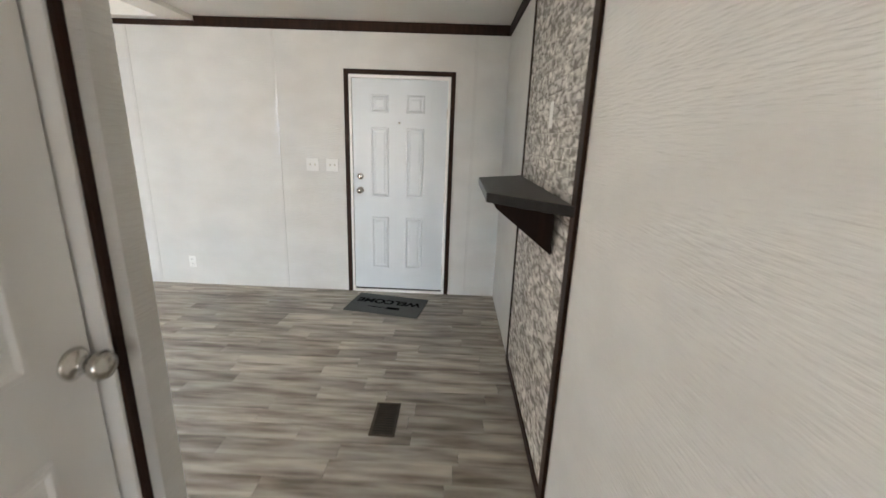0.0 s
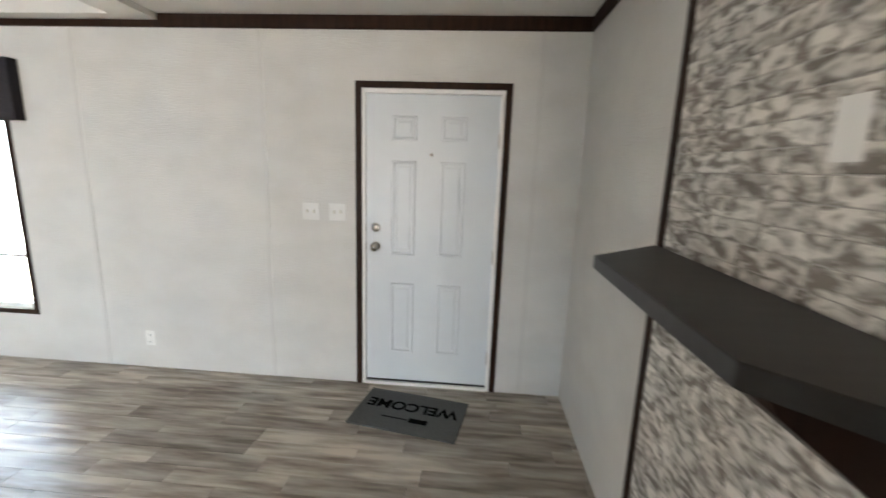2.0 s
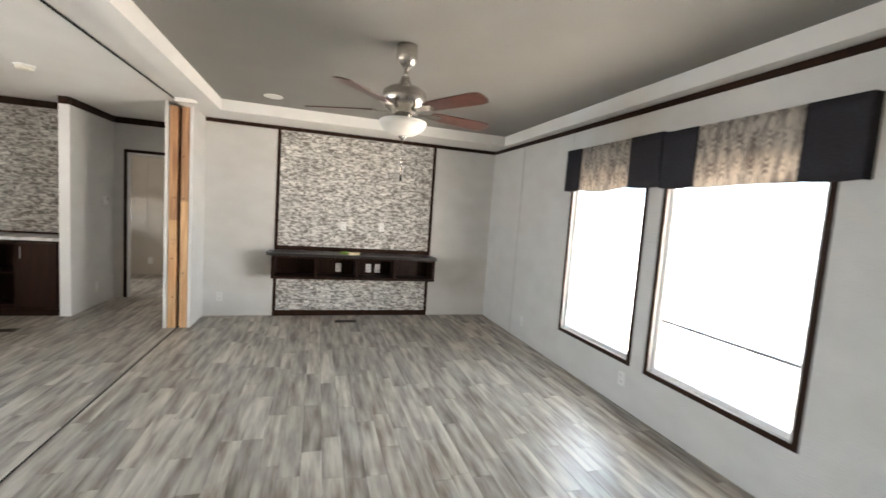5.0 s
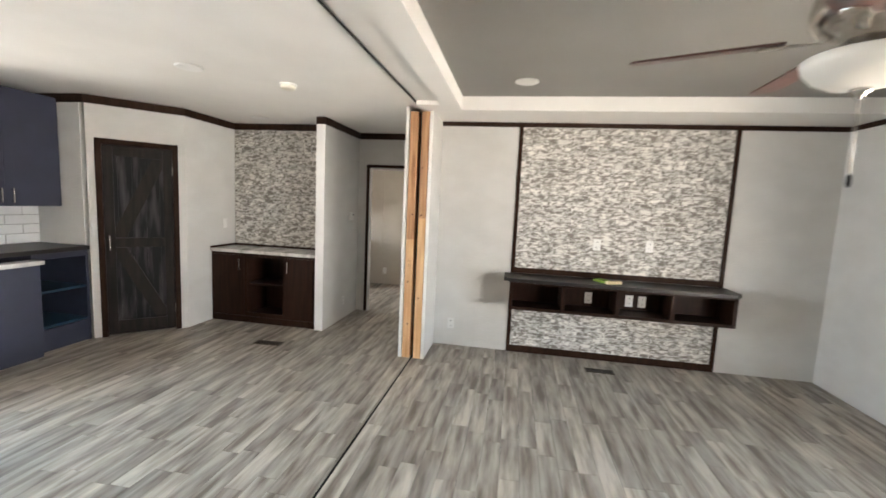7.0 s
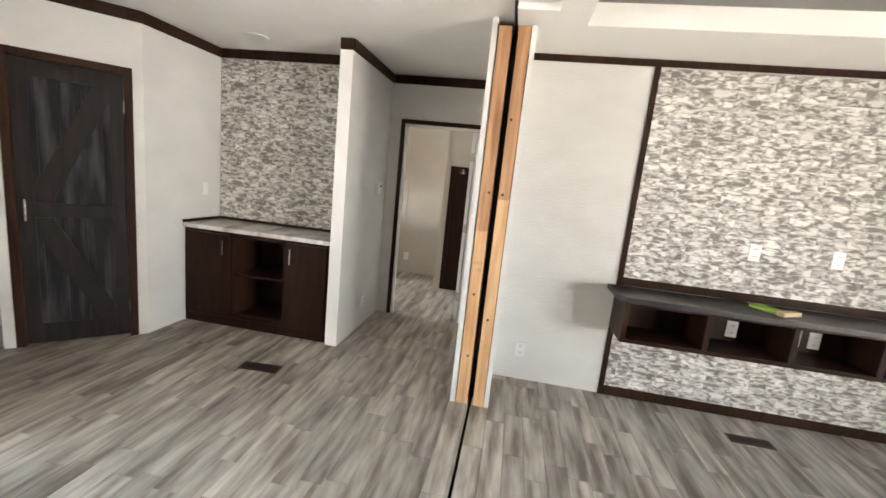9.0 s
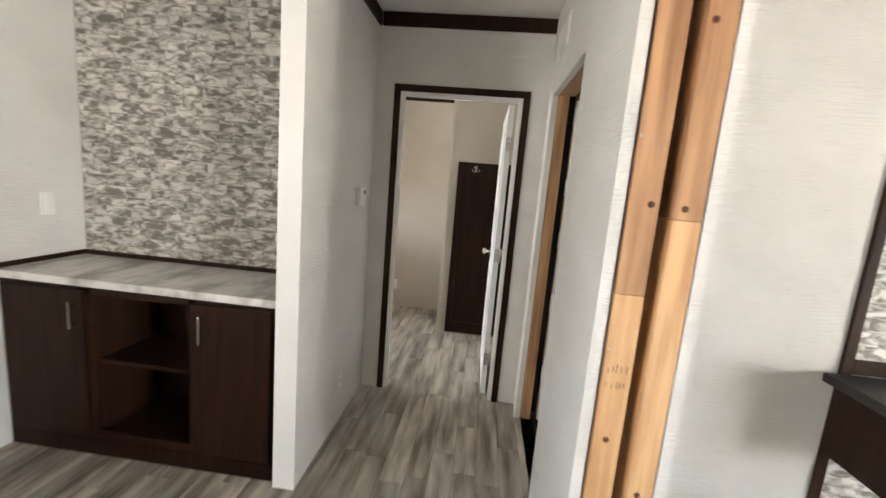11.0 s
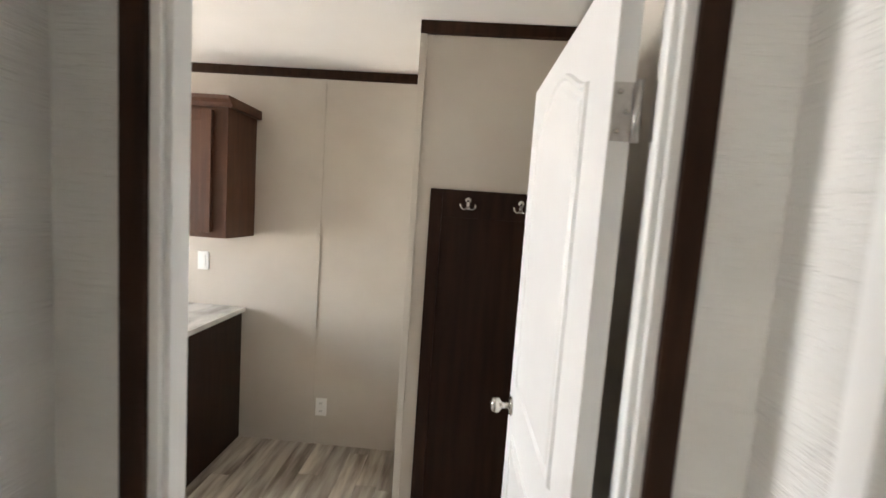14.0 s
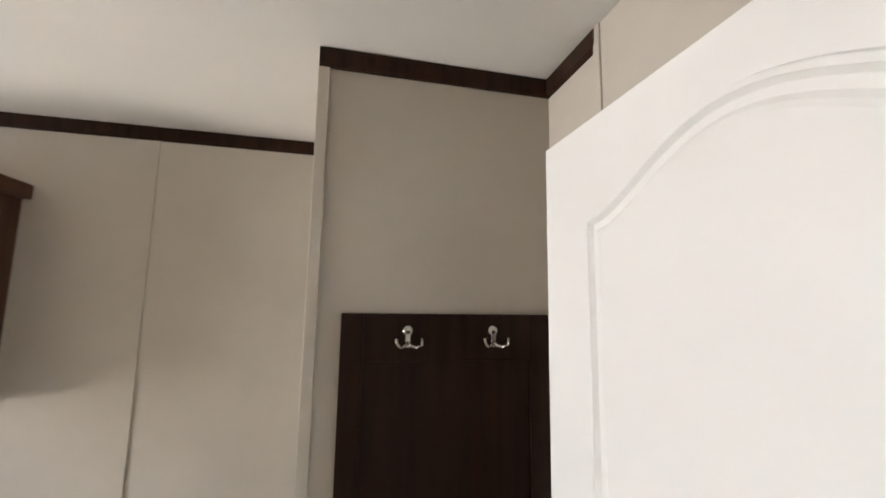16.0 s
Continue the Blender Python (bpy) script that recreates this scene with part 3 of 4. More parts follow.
def window_unit(name, hole, rails=(0.5,)):
    """A white framed window in the front wall, with its dark inner trim."""
    x0, x1, z0, z1 = hole
    w = thing(name, "white vinyl window with thin dark trim on the wall", "window", ((x0 + x1) / 2, FRONT, z0), group="windows")
    tagged(w, kind="structure")
    hw, h = (x1 - x0) / 2, z1 - z0
    t = 0.034
    for r in ((-hw - t, -hw, -0.012, 0.0, -t, h + t), (hw, hw + t, -0.012, 0.0, -t, h + t), (-hw, hw, -0.012, 0.0, -t, 0.0), (-hw, hw, -0.012, 0.0, h, h + t)):
        part("trim", boxes(r, bevel=0.002), BROWN, w, "dark espresso casing")
    f = 0.036
    for r in ((-hw, -hw + f, 0.03, 0.10, 0, h), (hw - f, hw, 0.03, 0.10, 0, h), (-hw + f, hw - f, 0.03, 0.10, 0, f), (-hw + f, hw - f, 0.03, 0.10, h - f, h)):
        part("window_frame", boxes(r, bevel=0.003), WHITE, w)
    # bars added in the window stand in for the deck railing outside
    for s in rails:
        part("meeting_rail", boxes((-hw + f, hw - f, 0.045, 0.085, s * h - 0.010, s * h + 0.010), bevel=0.002), STEEL, w, "thin grey bar standing for the deck railing outside")
    g = part("pane", boxes((-hw + f, hw - f, 0.062, 0.066, f, h - f)), GLASS, w, "clear glass pane")
    g.visible_shadow = False
    return w


window_unit("window_1", W1, ())
window_unit("window_2", W2, (0.262,))
window_unit("window_3", BW1, ())
window_unit("window_4", BW2, ())


def valance(name, x0, x1, z0, z1, bands, at_y=FRONT, seed=1, tilt=None, label=""):
    """A padded cloth valance box: dark end panels and a printed middle, its hem sagging a little."""
    ob = thing(name, label or "printed cream and charcoal cloth valance over a window", "valance", ((x0 + x1) / 2, at_y, z0), group="valances")
    if tilt:
        ob.matrix_basis = tilt
    hw, h = (x1 - x0) / 2, z1 - z0
    for k, (a, b, mat, nm) in enumerate(bands):
        bm = bmesh.new()
        n, m = 14, 6
        front, back = [], []
        for i in range(n + 1):
            u = a + (b - a) * i / n
            x = -hw + 2 * hw * u
            sag = (0.010 * math.sin(9 * u + seed) - 0.012 * math.sin(math.pi * (i / n))) if mat is PRINT else -0.008 * math.sin(math.pi * i / n)
            fold = 0.005 * math.sin(40 * u + seed)
            front.append([bm.verts.new((x, -0.062 - fold * (1 - j / m) - (0.008 if mat is DARKCLOTH else 0), sag * (1 - j / m) + h * j / m)) for j in range(m + 1)])
            back.append([bm.verts.new((x, -0.048, sag * (1 - j / m) + h * j / m)) for j in range(m + 1)])
        for i in range(n):
            for j in range(m):
                for g in (front, back):
                    bm.faces.new((g[i][j], g[i + 1][j], g[i + 1][j + 1], g[i][j + 1])).smooth = True
            bm.faces.new((front[i][0], front[i + 1][0], back[i + 1][0], back[i][0]))
            bm.faces.new((front[i][m], front[i + 1][m], back[i + 1][m], back[i][m]))
        for i in (0, n):
            for j in range(m):
                bm.faces.new((front[i][j], front[i][j + 1], back[i][j + 1], back[i][j]))
        part(nm, bm, mat, ob)
    for x in (-hw, hw - 0.012):
        part("return_board", boxes((x, x + 0.012, -0.05, -0.002, 0.0, h)), DARKCLOTH, ob)
    part("top_board", boxes((-hw, hw, -0.05, -0.002, h - 0.012, h)), DARKCLOTH, ob)
    return ob


VB = [(0.0, 0.19, DARKCLOTH, "end_panel"), (0.19, 0.73, PRINT, "middle_panel"), (0.73, 1.0, DARKCLOTH, "end_panel")]
VB2 = [(0.0, 0.24, DARKCLOTH, "end_panel"), (0.24, 0.77, PRINT, "middle_panel"), (0.77, 1.0, DARKCLOTH, "end_panel")]
valance("valance", -3.93, -2.722, 1.80, 2.20, VB, seed=1)
valance("valance", -2.715, -1.515, 1.785, 2.185, VB2, seed=3)

crooked = [(0.0, 0.15, DARKCLOTH, "end_panel"), (0.15, 0.80, PRINT, "middle_panel"), (0.80, 1.0, DARKCLOTH, "end_panel")]
valance("valance", -11.03, -10.31, 1.57, 1.93, crooked, seed=2, tilt=pose(-10.545, FRONT, 1.57, 0, -44, 0), label="printed cloth valance hanging crooked from one end")
valance("valance", -10.44, -9.26, 1.77, 2.17, VB2, seed=4)

# ---- entry ----
fd = thing("door_1", "closed white six-panel front door in a dark casing", "door", (1.318, FRONT, 0))
tagged(fd, kind="structure")
for r in ((-0.50, -0.460, -0.014, -0.001, 0, 2.09), (0.460, 0.50, -0.014, -0.001, 0, 2.09), (-0.460, 0.460, -0.014, -0.001, 2.05, 2.09)):
    part("casing", boxes(r, bevel=0.002), BROWN, fd, "dark espresso casing")
for r in ((-0.458, -0.435, -0.006, 0.13, 0.0, 2.045), (0.435, 0.458, -0.006, 0.13, 0.0, 2.045), (-0.435, 0.435, -0.006, 0.13, 2.022, 2.045)):
    part("door_frame", boxes(r, bevel=0.002), WHITE, fd)
part("threshold", boxes((-0.435, 0.435, -0.012, 0.13, 0.0, 0.022), bevel=0.003), WHITE, fd, "white sill with a dark seal")
part("seal", boxes((-0.432, 0.432, 0.008, 0.05, 0.0225, 0.034)), BLACK, fd)
leaf = part("leaf", boxes((-0.432, 0.432, 0.010, 0.054, 0.036, 2.018), bevel=0.002), DOORGREY, fd)
for z0, z1 in ((0.25, 0.765), (0.965, 1.60), (1.73, 1.885)):
    for x0, x1 in ((-0.262, -0.098), (0.062, 0.228)):
        part("panel", moulding(rect(x0, x1, z0, z1), PROFILE, 0.010, -1), DOORGREY, leaf)
knob(leaf, -0.366, 0.010, 1.02, -1)
db = part("deadbolt", lathe([(0.030, 0), (0.031, -0.006), (0.026, -0.012), (0.022, -0.014)], 20, "y", (-0.366, 0.010, 1.15)), CHROME, leaf, "round chrome deadbolt")
part("thumb_turn", boxes((-0.371, -0.361, -0.022, -0.003, 1.135, 1.165), bevel=0.002), CHROME, leaf)
part("peephole", lathe([(0.009, 0), (0.009, -0.004), (0.005, -0.005)], 14, "y", (0.0, 0.010, 1.645)), CHROME, leaf, "brass rimmed peephole")
for z in (0.25, 0.98, 1.74):
    part("hinge", boxes((0.428, 0.440, -0.006, 0.010, z - 0.045, z + 0.045), bevel=0.002), STEEL, fd)
for z in (1.02, 1.15):
    part("strike_plate", boxes((-0.4362, -0.4345, 0.0, 0.03, z - 0.025, z + 0.025)), STEEL, fd)

mat_ob = thing("door_mat", "dark grey rubber welcome mat with black lettering", "mat", (1.263, 4.366, 0.0), -10.0)
part("pad", boxes((-0.345, 0.345, -0.21, 0.21, 0.0, 0.009), bevel=0.003), RUBBER, mat_ob)
for r in ((-0.345, 0.345, -0.21, -0.195, 0.009, 0.011), (-0.345, 0.345, 0.195, 0.21, 0.009, 0.011), (-0.345, -0.33, -0.195, 0.195, 0.009, 0.011), (0.33, 0.345, -0.195, 0.195, 0.009, 0.011)):
    part("rim", boxes(r), RUBBER, mat_ob)
words = bpy.data.curves.new("lettering", "FONT")
words.body, words.size, words.extrude, words.align_x, words.align_y = "WELCOME", 0.126, 0.0006, "CENTER", "CENTER"
words.offset = 0.004
tmp = new("lettering_curve", words)
bpy.context.view_layer.update()
letters = bpy.data.meshes.new_from_object(tmp.evaluated_get(bpy.context.evaluated_depsgraph_get()))
bpy.data.objects.remove(tmp)
letters.materials.clear()
letters.materials.append(INK)
ob = new("lettering", letters)
ob.parent = mat_ob
ob.matrix_basis = pose(0.0, 0.055, 0.0102, 0, 0, 180)
part("emblem", boxes((0.02, 0.14, -0.105, -0.06, 0.009, 0.0105), (-0.16, 0.01, -0.088, -0.078, 0.009, 0.0105)), INK, mat_ob, "small dark emblem bars")

wall_plate("light_switch", "white double toggle switch plate beside the front door", "light switch", (0.503, FRONT, 1.243), 0, "toggles", "entry switches", w=0.117)
wall_plate("light_switch", "white double toggle switch plate beside the front door", "light switch", (0.690, FRONT, 1.245), 0, "toggles", "entry switches", w=0.117)
for x, z in ((-0.765, 0.235), (-2.94, 0.235), (-4.7, 0.235)):
    wall_plate("outlet", "white wall outlet low on the front wall", "outlet", (x, FRONT, z), 0)


def register(label, at, turn, w=0.11, length=0.28, mat=REGISTER):
    """A floor register: rim, dark well and slats."""
    r = thing("floor_register", label, "floor register", at, turn, "floor registers")
    for q in ((-w / 2, w / 2, -length / 2, -length / 2 + 0.014), (-w / 2, w / 2, length / 2 - 0.014, length / 2), (-w / 2, -w / 2 + 0.014, -length / 2 + 0.014, length / 2 - 0.014), (w / 2 - 0.014, w / 2, -length / 2 + 0.014, length / 2 - 0.014)):
        part("rim", boxes((*q, 0.0, 0.006), bevel=0.0015), mat, r)
    part("well", boxes((-w / 2 + 0.014, w / 2 - 0.014, -length / 2 + 0.014, length / 2 - 0.014, 0.0005, 0.0015)), BLACK, r)
    n = 12
    slat_mat = BLACK if mat is CREAM else mat
    for k in range(n):
        y = -length / 2 + 0.02 + (length - 0.04) * (k + 0.5) / n
        part("slat", boxes((-w / 2 + 0.014, w / 2 - 0.014, y - 0.003, y + 0.003, 0.0015, 0.005)), slat_mat, r)
    return r


register("brown metal floor register in the entry floor", (1.51, 2.772, 0.0), 0, 0.14, 0.28)
register("brown metal floor register before the media shelf", (-5.60, 2.66, 0.0), 0, 0.10, 0.27)
register("brown metal floor register before the dry bar", (-5.37, -0.76, 0.0), 4, 0.11, 0.29)
register("pale rimmed floor register in the bedroom carpet", (-8.52, 2.66, 0.0), 0, 0.15, 0.28, CREAM)

# dark frame round the entry brick panel
for nm, r in (("panel_trim_far", (RIGHT - 0.014, RIGHT, 3.432, 3.472, 0.0, CZ0)), ("panel_trim_near", (RIGHT - 0.016, RIGHT, 2.222, 2.285, 0.0, CZ0)), ("panel_trim_base", (RIGHT - 0.014, RIGHT, 2.285, 3.432, 0.0, 0.06))):
    structure(nm, boxes(r, bevel=0.003), BROWN, "dark espresso strip framing the brick panel", "trim")
mantel = thing("corner_mantel", "charcoal mantel shelf on a dark wedge bracket", "mantel shelf", (RIGHT - 0.016, 2.855, 1.28))
part("shelf", prism([(0, -0.625), (0, 0.615), (-0.28, 0.365), (-0.285, -0.335)], (0, 0.04), "z", 0.003), SHELFTOP, mantel)
part("bracket", prism([(0.0, 0.0), (-0.255, 0.0), (-0.245, -0.02), (0.0, -0.213)], (-0.36, 0.33), "y", 0.003), ESPRESSO, mantel, "dark wedge bracket")
wall_plate("outlet", "white outlet plate on the entry brick panel", "outlet", (RIGHT - 0.009, 2.787, 1.651), 90)

# closet door beside the start of the walk
cd = thing("door_2", "closed white panel door with a satin knob", "door", (1.14, 0.74, 0))
tagged(cd, kind="structure")
leaf = part("leaf", boxes((-0.045, -0.006, 0.02, 0.775, 0.01, 2.02), bevel=0.002), WHITE, cd)
for z0, z1 in ((0.25, 0.95), (1.12, 1.86)):
    ring = moulding(rect(0.13, 0.66, z0, z1), PROFILE, 0, 1)
    bmesh.ops.transform(ring, matrix=Matrix(((0, 1, 0, -0.006), (1, 0, 0, 0), (0, 0, 1, 0), (0, 0, 0, 1))), verts=ring.verts)
    part("panel", ring, WHITE, leaf)
part("door_knob", lathe([(0.031, 0), (0.032, 0.004), (0.026, 0.010), (0.012, 0.013), (0.010, 0.034), (0.024, 0.044), (0.029, 0.056), (0.024, 0.068), (0.008, 0.073)], 20, "x", (-0.006, 0.735, 1.10)), CHROME, leaf, "satin nickel knob")
part("jamb", boxes((-0.05, 0.027, 0.782, 0.808, 0.0, 2.05), bevel=0.002), WHITE, cd, "white painted jamb")
part("shadow_gap", boxes((0.027, 0.038, 0.790, 0.8085, 0.0, 2.05)), BROWN, cd, "dark edge strip")

# ---- media wall ----
for nm, r in (("panel_trim_left", (TVX, TVX + 0.016, 1.737, 1.775, 0, CZ0)), ("panel_trim_right", (TVX, TVX + 0.016, 3.775, 3.815, 0, CZ0)), ("panel_trim_base", (TVX, TVX + 0.016, 1.775, 3.775, 0.0, 0.075)), ("panel_trim_mid", (TVX, TVX + 0.016, 1.775, 3.775, 0.872, 0.93))):
    structure(nm, boxes(r, bevel=0.003), BROWN, "dark espresso strip framing the brick panel", "trim")
media = thing("media_shelf", "wall-hung dark wood media shelf with four open cubbies", "media shelf", (TVX + 0.016, 2.776, 0.545))
part("top", prism([(0, -1.10), (0.31, -1.10), (0.37, -1.04), (0.37, 1.0), (0.31, 1.06), (0, 1.06)], (0.29, 0.325), "z", 0.004), SHELFTOP, media, "charcoal laminate top")
part("bottom_board", boxes((0.0, 0.31, -1.04, 1.04, 0, 0.03), bevel=0.002), ESPRESSO, media)
part("back_board", boxes((0.0, 0.012, -1.04, 1.04, 0.03, 0.29)), ESPRESSO, media)
part("rail", boxes((0.29, 0.31, -1.04, 1.04, 0.262, 0.29), bevel=0.002), ESPRESSO, media)
for y in (-1.04, -0.53, -0.02, 0.475, 1.005):
    part("divider", boxes((0.012, 0.31, y, y + 0.035, 0.03, 0.29), bevel=0.002), ESPRESSO, media)
for y, z in ((2.55, 0.665), (2.95, 0.665), (3.075, 0.665)):
    wall_plate("outlet", "white outlet plate inside the media shelf", "outlet", (TVX + 0.028, y, z), 90)
for y, z in ((2.593, 1.222), (3.101, 1.233)):
    wall_plate("outlet", "white outlet plate on the media brick panel", "outlet", (TVX + 0.009, y, z), 90)
wall_plate("outlet", "white wall outlet beside the media shelf", "outlet", (TVX, 1.115, 0.247), 90)
pad = thing("notepad", "green pad with a pale wooden block on the shelf", "notepad", (-5.70, 2.66, 0.870), 28)
part("cover", boxes((-0.12, 0.05, -0.05, 0.05, 0, 0.022), bevel=0.003), LIME, pad)
part("block", boxes((0.055, 0.10, -0.05, 0.12, 0, 0.03), bevel=0.003), PALEBLOCK, pad, "pale wooden block")


# ---- ceiling things ----
def downlight(at):
    d = thing("ceiling_light", "round white recessed ceiling light, switched off", "ceiling light", at, group="recessed lights")
    part("trim_ring", lathe([(0.060, -0.001), (0.092, -0.001), (0.094, -0.006), (0.086, -0.010), (0.064, -0.009)], 28), PLASTIC, d)
    part("lamp", lathe([(0.001, -0.002), (0.062, -0.002), (0.058, -0.005), (0.03, -0.0065), (0.001, -0.007)], 28), FROST, d, "frosted lamp face")


for p in ((-4.92, 1.77), (-1.31, 3.96), (-4.92, 3.98), (-1.36, 1.77)):
    downlight((*p, TRAY_Z))
for p in ((-4.24, -0.67), (-6.0, -1.28), (-2.2, -0.67)):
    downlight((*p, CEIL_Z))
downlight((-8.82, 2.78, CEIL_Z))
smoke = thing("smoke_detector", "round white smoke detector on the ceiling", "smoke detector", (-4.68, -0.14, CEIL_Z))
part("base", lathe([(0.068, 0), (0.070, -0.012), (0.066, -0.014)], 28), PLASTIC, smoke)
part("cover", lathe([(0.058, -0.014), (0.060, -0.03), (0.050, -0.044), (0.02, -0.047), (0.001, -0.047)], 28), CREAM, smoke)
# black tube added to draw the dark of the open ceiling joint
part("seam_cord", tube([(-7.0, 0.798, 2.468), (-3.0, 0.798, 2.466), (2.2, 0.798, 2.468)], 0.007, 6), BLACK, ceiling_living, "black tube painting the dark of the open ceiling joint")

fan = thing("ceiling_fan", "brushed nickel ceiling fan with five mahogany blades", "ceiling fan", (-3.0, 2.77, TRAY_Z))
part("canopy", lathe([(0.066, 0), (0.070, -0.03), (0.068, -0.09), (0.056, -0.122), (0.030, -0.140), (0.016, -0.145)], 28), CHROME, fan)
part("rod", lathe([(0.013, -0.135), (0.013, -0.225)], 14), CHROME, fan)
part("motor", lathe([(0.022, -0.195), (0.030, -0.215), (0.044, -0.245), (0.060, -0.262), (0.112, -0.275), (0.140, -0.298), (0.146, -0.330), (0.143, -0.372), (0.120, -0.402), (0.085, -0.420), (0.08, -0.435), (0.04, -0.440)], 36), CHROME, fan)
part("light_collar", lathe([(0.06, -0.435), (0.062, -0.475), (0.075, -0.482), (0.05, -0.485)], 28), CHROME, fan)
part("bowl", lathe([(0.150, -0.482), (0.158, -0.488), (0.150, -0.515), (0.125, -0.545), (0.085, -0.568), (0.03, -0.578), (0.001, -0.578)], 36), FROST, fan, "frosted glass bowl")
part("finial", lathe([(0.026, -0.576), (0.028, -0.586), (0.014, -0.598), (0.006, -0.610), (0.001, -0.612)], 18), CHROME, fan)
part("pull_chain", tube([(0.0, 0.0, -0.60), (0.002, 0.003, -0.72), (0.0, 0.006, -0.835)], 0.0032, 6), CHROME, fan)
part("chain_fob", lathe([(0.001, -0.835), (0.007, -0.843), (0.008, -0.870), (0.003, -0.880)], 10, "z", (0.0, 0.006, 0)), BLACK, fan)
for k in range(5):
    a = radians(31 + 72 * k)
    turn = Matrix.Rotation(a, 4, "Z") @ Matrix.Translation((0, 0, -0.415)) @ Matrix.Rotation(radians(-12), 4, "X")
    outline = [(0.20, -0.045), (0.24, -0.055), (0.60, -0.068), (0.655, -0.058), (0.67, -0.03), (0.67, 0.03), (0.655, 0.058), (0.60, 0.068), (0.24, 0.055), (0.20, 0.045)]
    bm = prism(outline, (-0.004, 0.004), "z", 0.0015)
    bmesh.ops.transform(bm, matrix=turn, verts=bm.verts)
    blade = part("blade", bm, BLADE, fan)
    bm = prism([(0.09, -0.016), (0.16, -0.012), (0.20, -0.034), (0.265, -0.030), (0.275, 0.0), (0.265, 0.030), (0.20, 0.034), (0.16, 0.012), (0.09, 0.016)], (-0.012, -0.006), "z", 0.001)
    bmesh.ops.transform(bm, matrix=turn, verts=bm.verts)
    part("blade_arm", bm, CHROME, blade, "nickel blade arm")

# ---- dry bar ----
bar = thing("bar_cabinet", "espresso base cabinet with two doors and open middle shelves", "cabinet", (-6.39, -1.215, 0.0))
L, R, F = -0.69, 0.69, 0.435
for r in ((0, F, L, L + 0.02, 0.0, 0.86), (0, F, R - 0.02, R, 0.0, 0.86), (0, F - 0.03, -0.24, -0.22, 0.08, 0.86), (0, F - 0.03, 0.265, 0.285, 0.08, 0.86)):
    part("side_panel", boxes(r, bevel=0.001), ESPRESSO, bar)
part("floor_board", boxes((0, F - 0.005, L + 0.02, R - 0.02, 0.08, 0.10)), ESPRESSO, bar)
part("back_board", boxes((0, 0.01, L + 0.02, R - 0.02, 0.10, 0.86)), ESPRESSO, bar)
part("toe_kick", boxes((F - 0.02, F, L + 0.02, R - 0.02, 0.0, 0.078)), ESPRESSO, bar)
part("shelf", boxes((0.01, F - 0.03, -0.22, 0.265, 0.47, 0.49), bevel=0.001), ESPRESSO, bar)
for r in ((F - 0.02, F, L + 0.02, L + 0.06, 0.10, 0.86), (F - 0.02, F, -0.26, -0.215, 0.10, 0.86), (F - 0.02, F, 0.26, 0.305, 0.10, 0.86), (F - 0.02, F, R - 0.06, R - 0.02, 0.10, 0.86), (F - 0.02, F, L + 0.06, R - 0.06, 0.82, 0.86), (F - 0.02, F, -0.215, 0.26, 0.10, 0.13)):
    part("face_frame", boxes(r, bevel=0.001), ESPRESSO, bar)
for y0, y1, hy in ((L + 0.03, -0.245, -0.285), (0.29, R - 0.03, 0.345)):
    d = part("door", boxes((F + 0.001, F + 0.018, y0, y1, 0.10, 0.835), bevel=0.003), ESPRESSO, bar)
    part("handle", boxes((F + 0.040, F + 0.050, hy - 0.006, hy + 0.006, 0.66, 0.79), (F + 0.018, F + 0.042, hy - 0.005, hy + 0.005, 0.675, 0.685), (F + 0.018, F + 0.042, hy - 0.005, hy + 0.005, 0.765, 0.775), bevel=0.0015), CHROME, d, "brushed nickel bar pull")
top = thing("bar_countertop", "grey marble laminate top on the dry bar", "countertop", (-6.39, -1.215, 0.862))
part("slab", boxes((0, F + 0.028, L - 0.0, R, 0, 0.036), bevel=0.003), MARBLE, top)
part("backsplash_strip", boxes((0.0, 0.014, L, R, 0.0365, 0.06), bevel=0.001), BROWN, top, "thin dark back edge")
part("side_strip", boxes((0.014, F + 0.028, L, L + 0.012, 0.0365, 0.06), bevel=0.001), BROWN, top)
wall_plate("light_switch", "white rocker switch plate beside the pantry", "light switch", (-6.20, -1.91, 1.19), 180, "rocker")

# barn-style pantry door in the angled wall
barn = thing("door_3", "closed weathered black barn-style pantry door, braced", "door", (PA.x, PA.y, 0), PTURN)
tagged(barn, kind="structure")
A0, A1 = 0.10, PLEN - 0.10
for r in ((A0 - 0.035, A0 + 0.015, -0.012, -0.001, 0, 2.065), (A1 - 0.015, A1 + 0.035, -0.012, -0.001, 0, 2.065), (A0 + 0.015, A1 - 0.015, -0.012, -0.001, 2.015, 2.065)):
    part("casing", boxes(r, bevel=0.002), BROWN, barn, "dark espresso casing")
for r in ((A0, A0 + 0.018, 0.0, 0.09, 0, 2.03), (A1 - 0.018, A1, 0.0, 0.09, 0, 2.03), (A0 + 0.018, A1 - 0.018, 0.0, 0.09, 2.01, 2.03)):
    part("door_frame", boxes(r), BROWN, barn)
leaf = part("leaf", boxes((A0 + 0.02, A1 - 0.02, 0.032, 0.05, 0.015, 2.008)), BARN, barn)
n = 5
for k in range(n):
    a = A0 + 0.02 + (A1 - A0 - 0.04) * k / n
    b = A0 + 0.02 + (A1 - A0 - 0.04) * (k + 1) / n
    part("board", boxes((a + 0.001, b - 0.001, 0.022, 0.032, 0.015, 2.008), bevel=0.002), BARN, leaf)
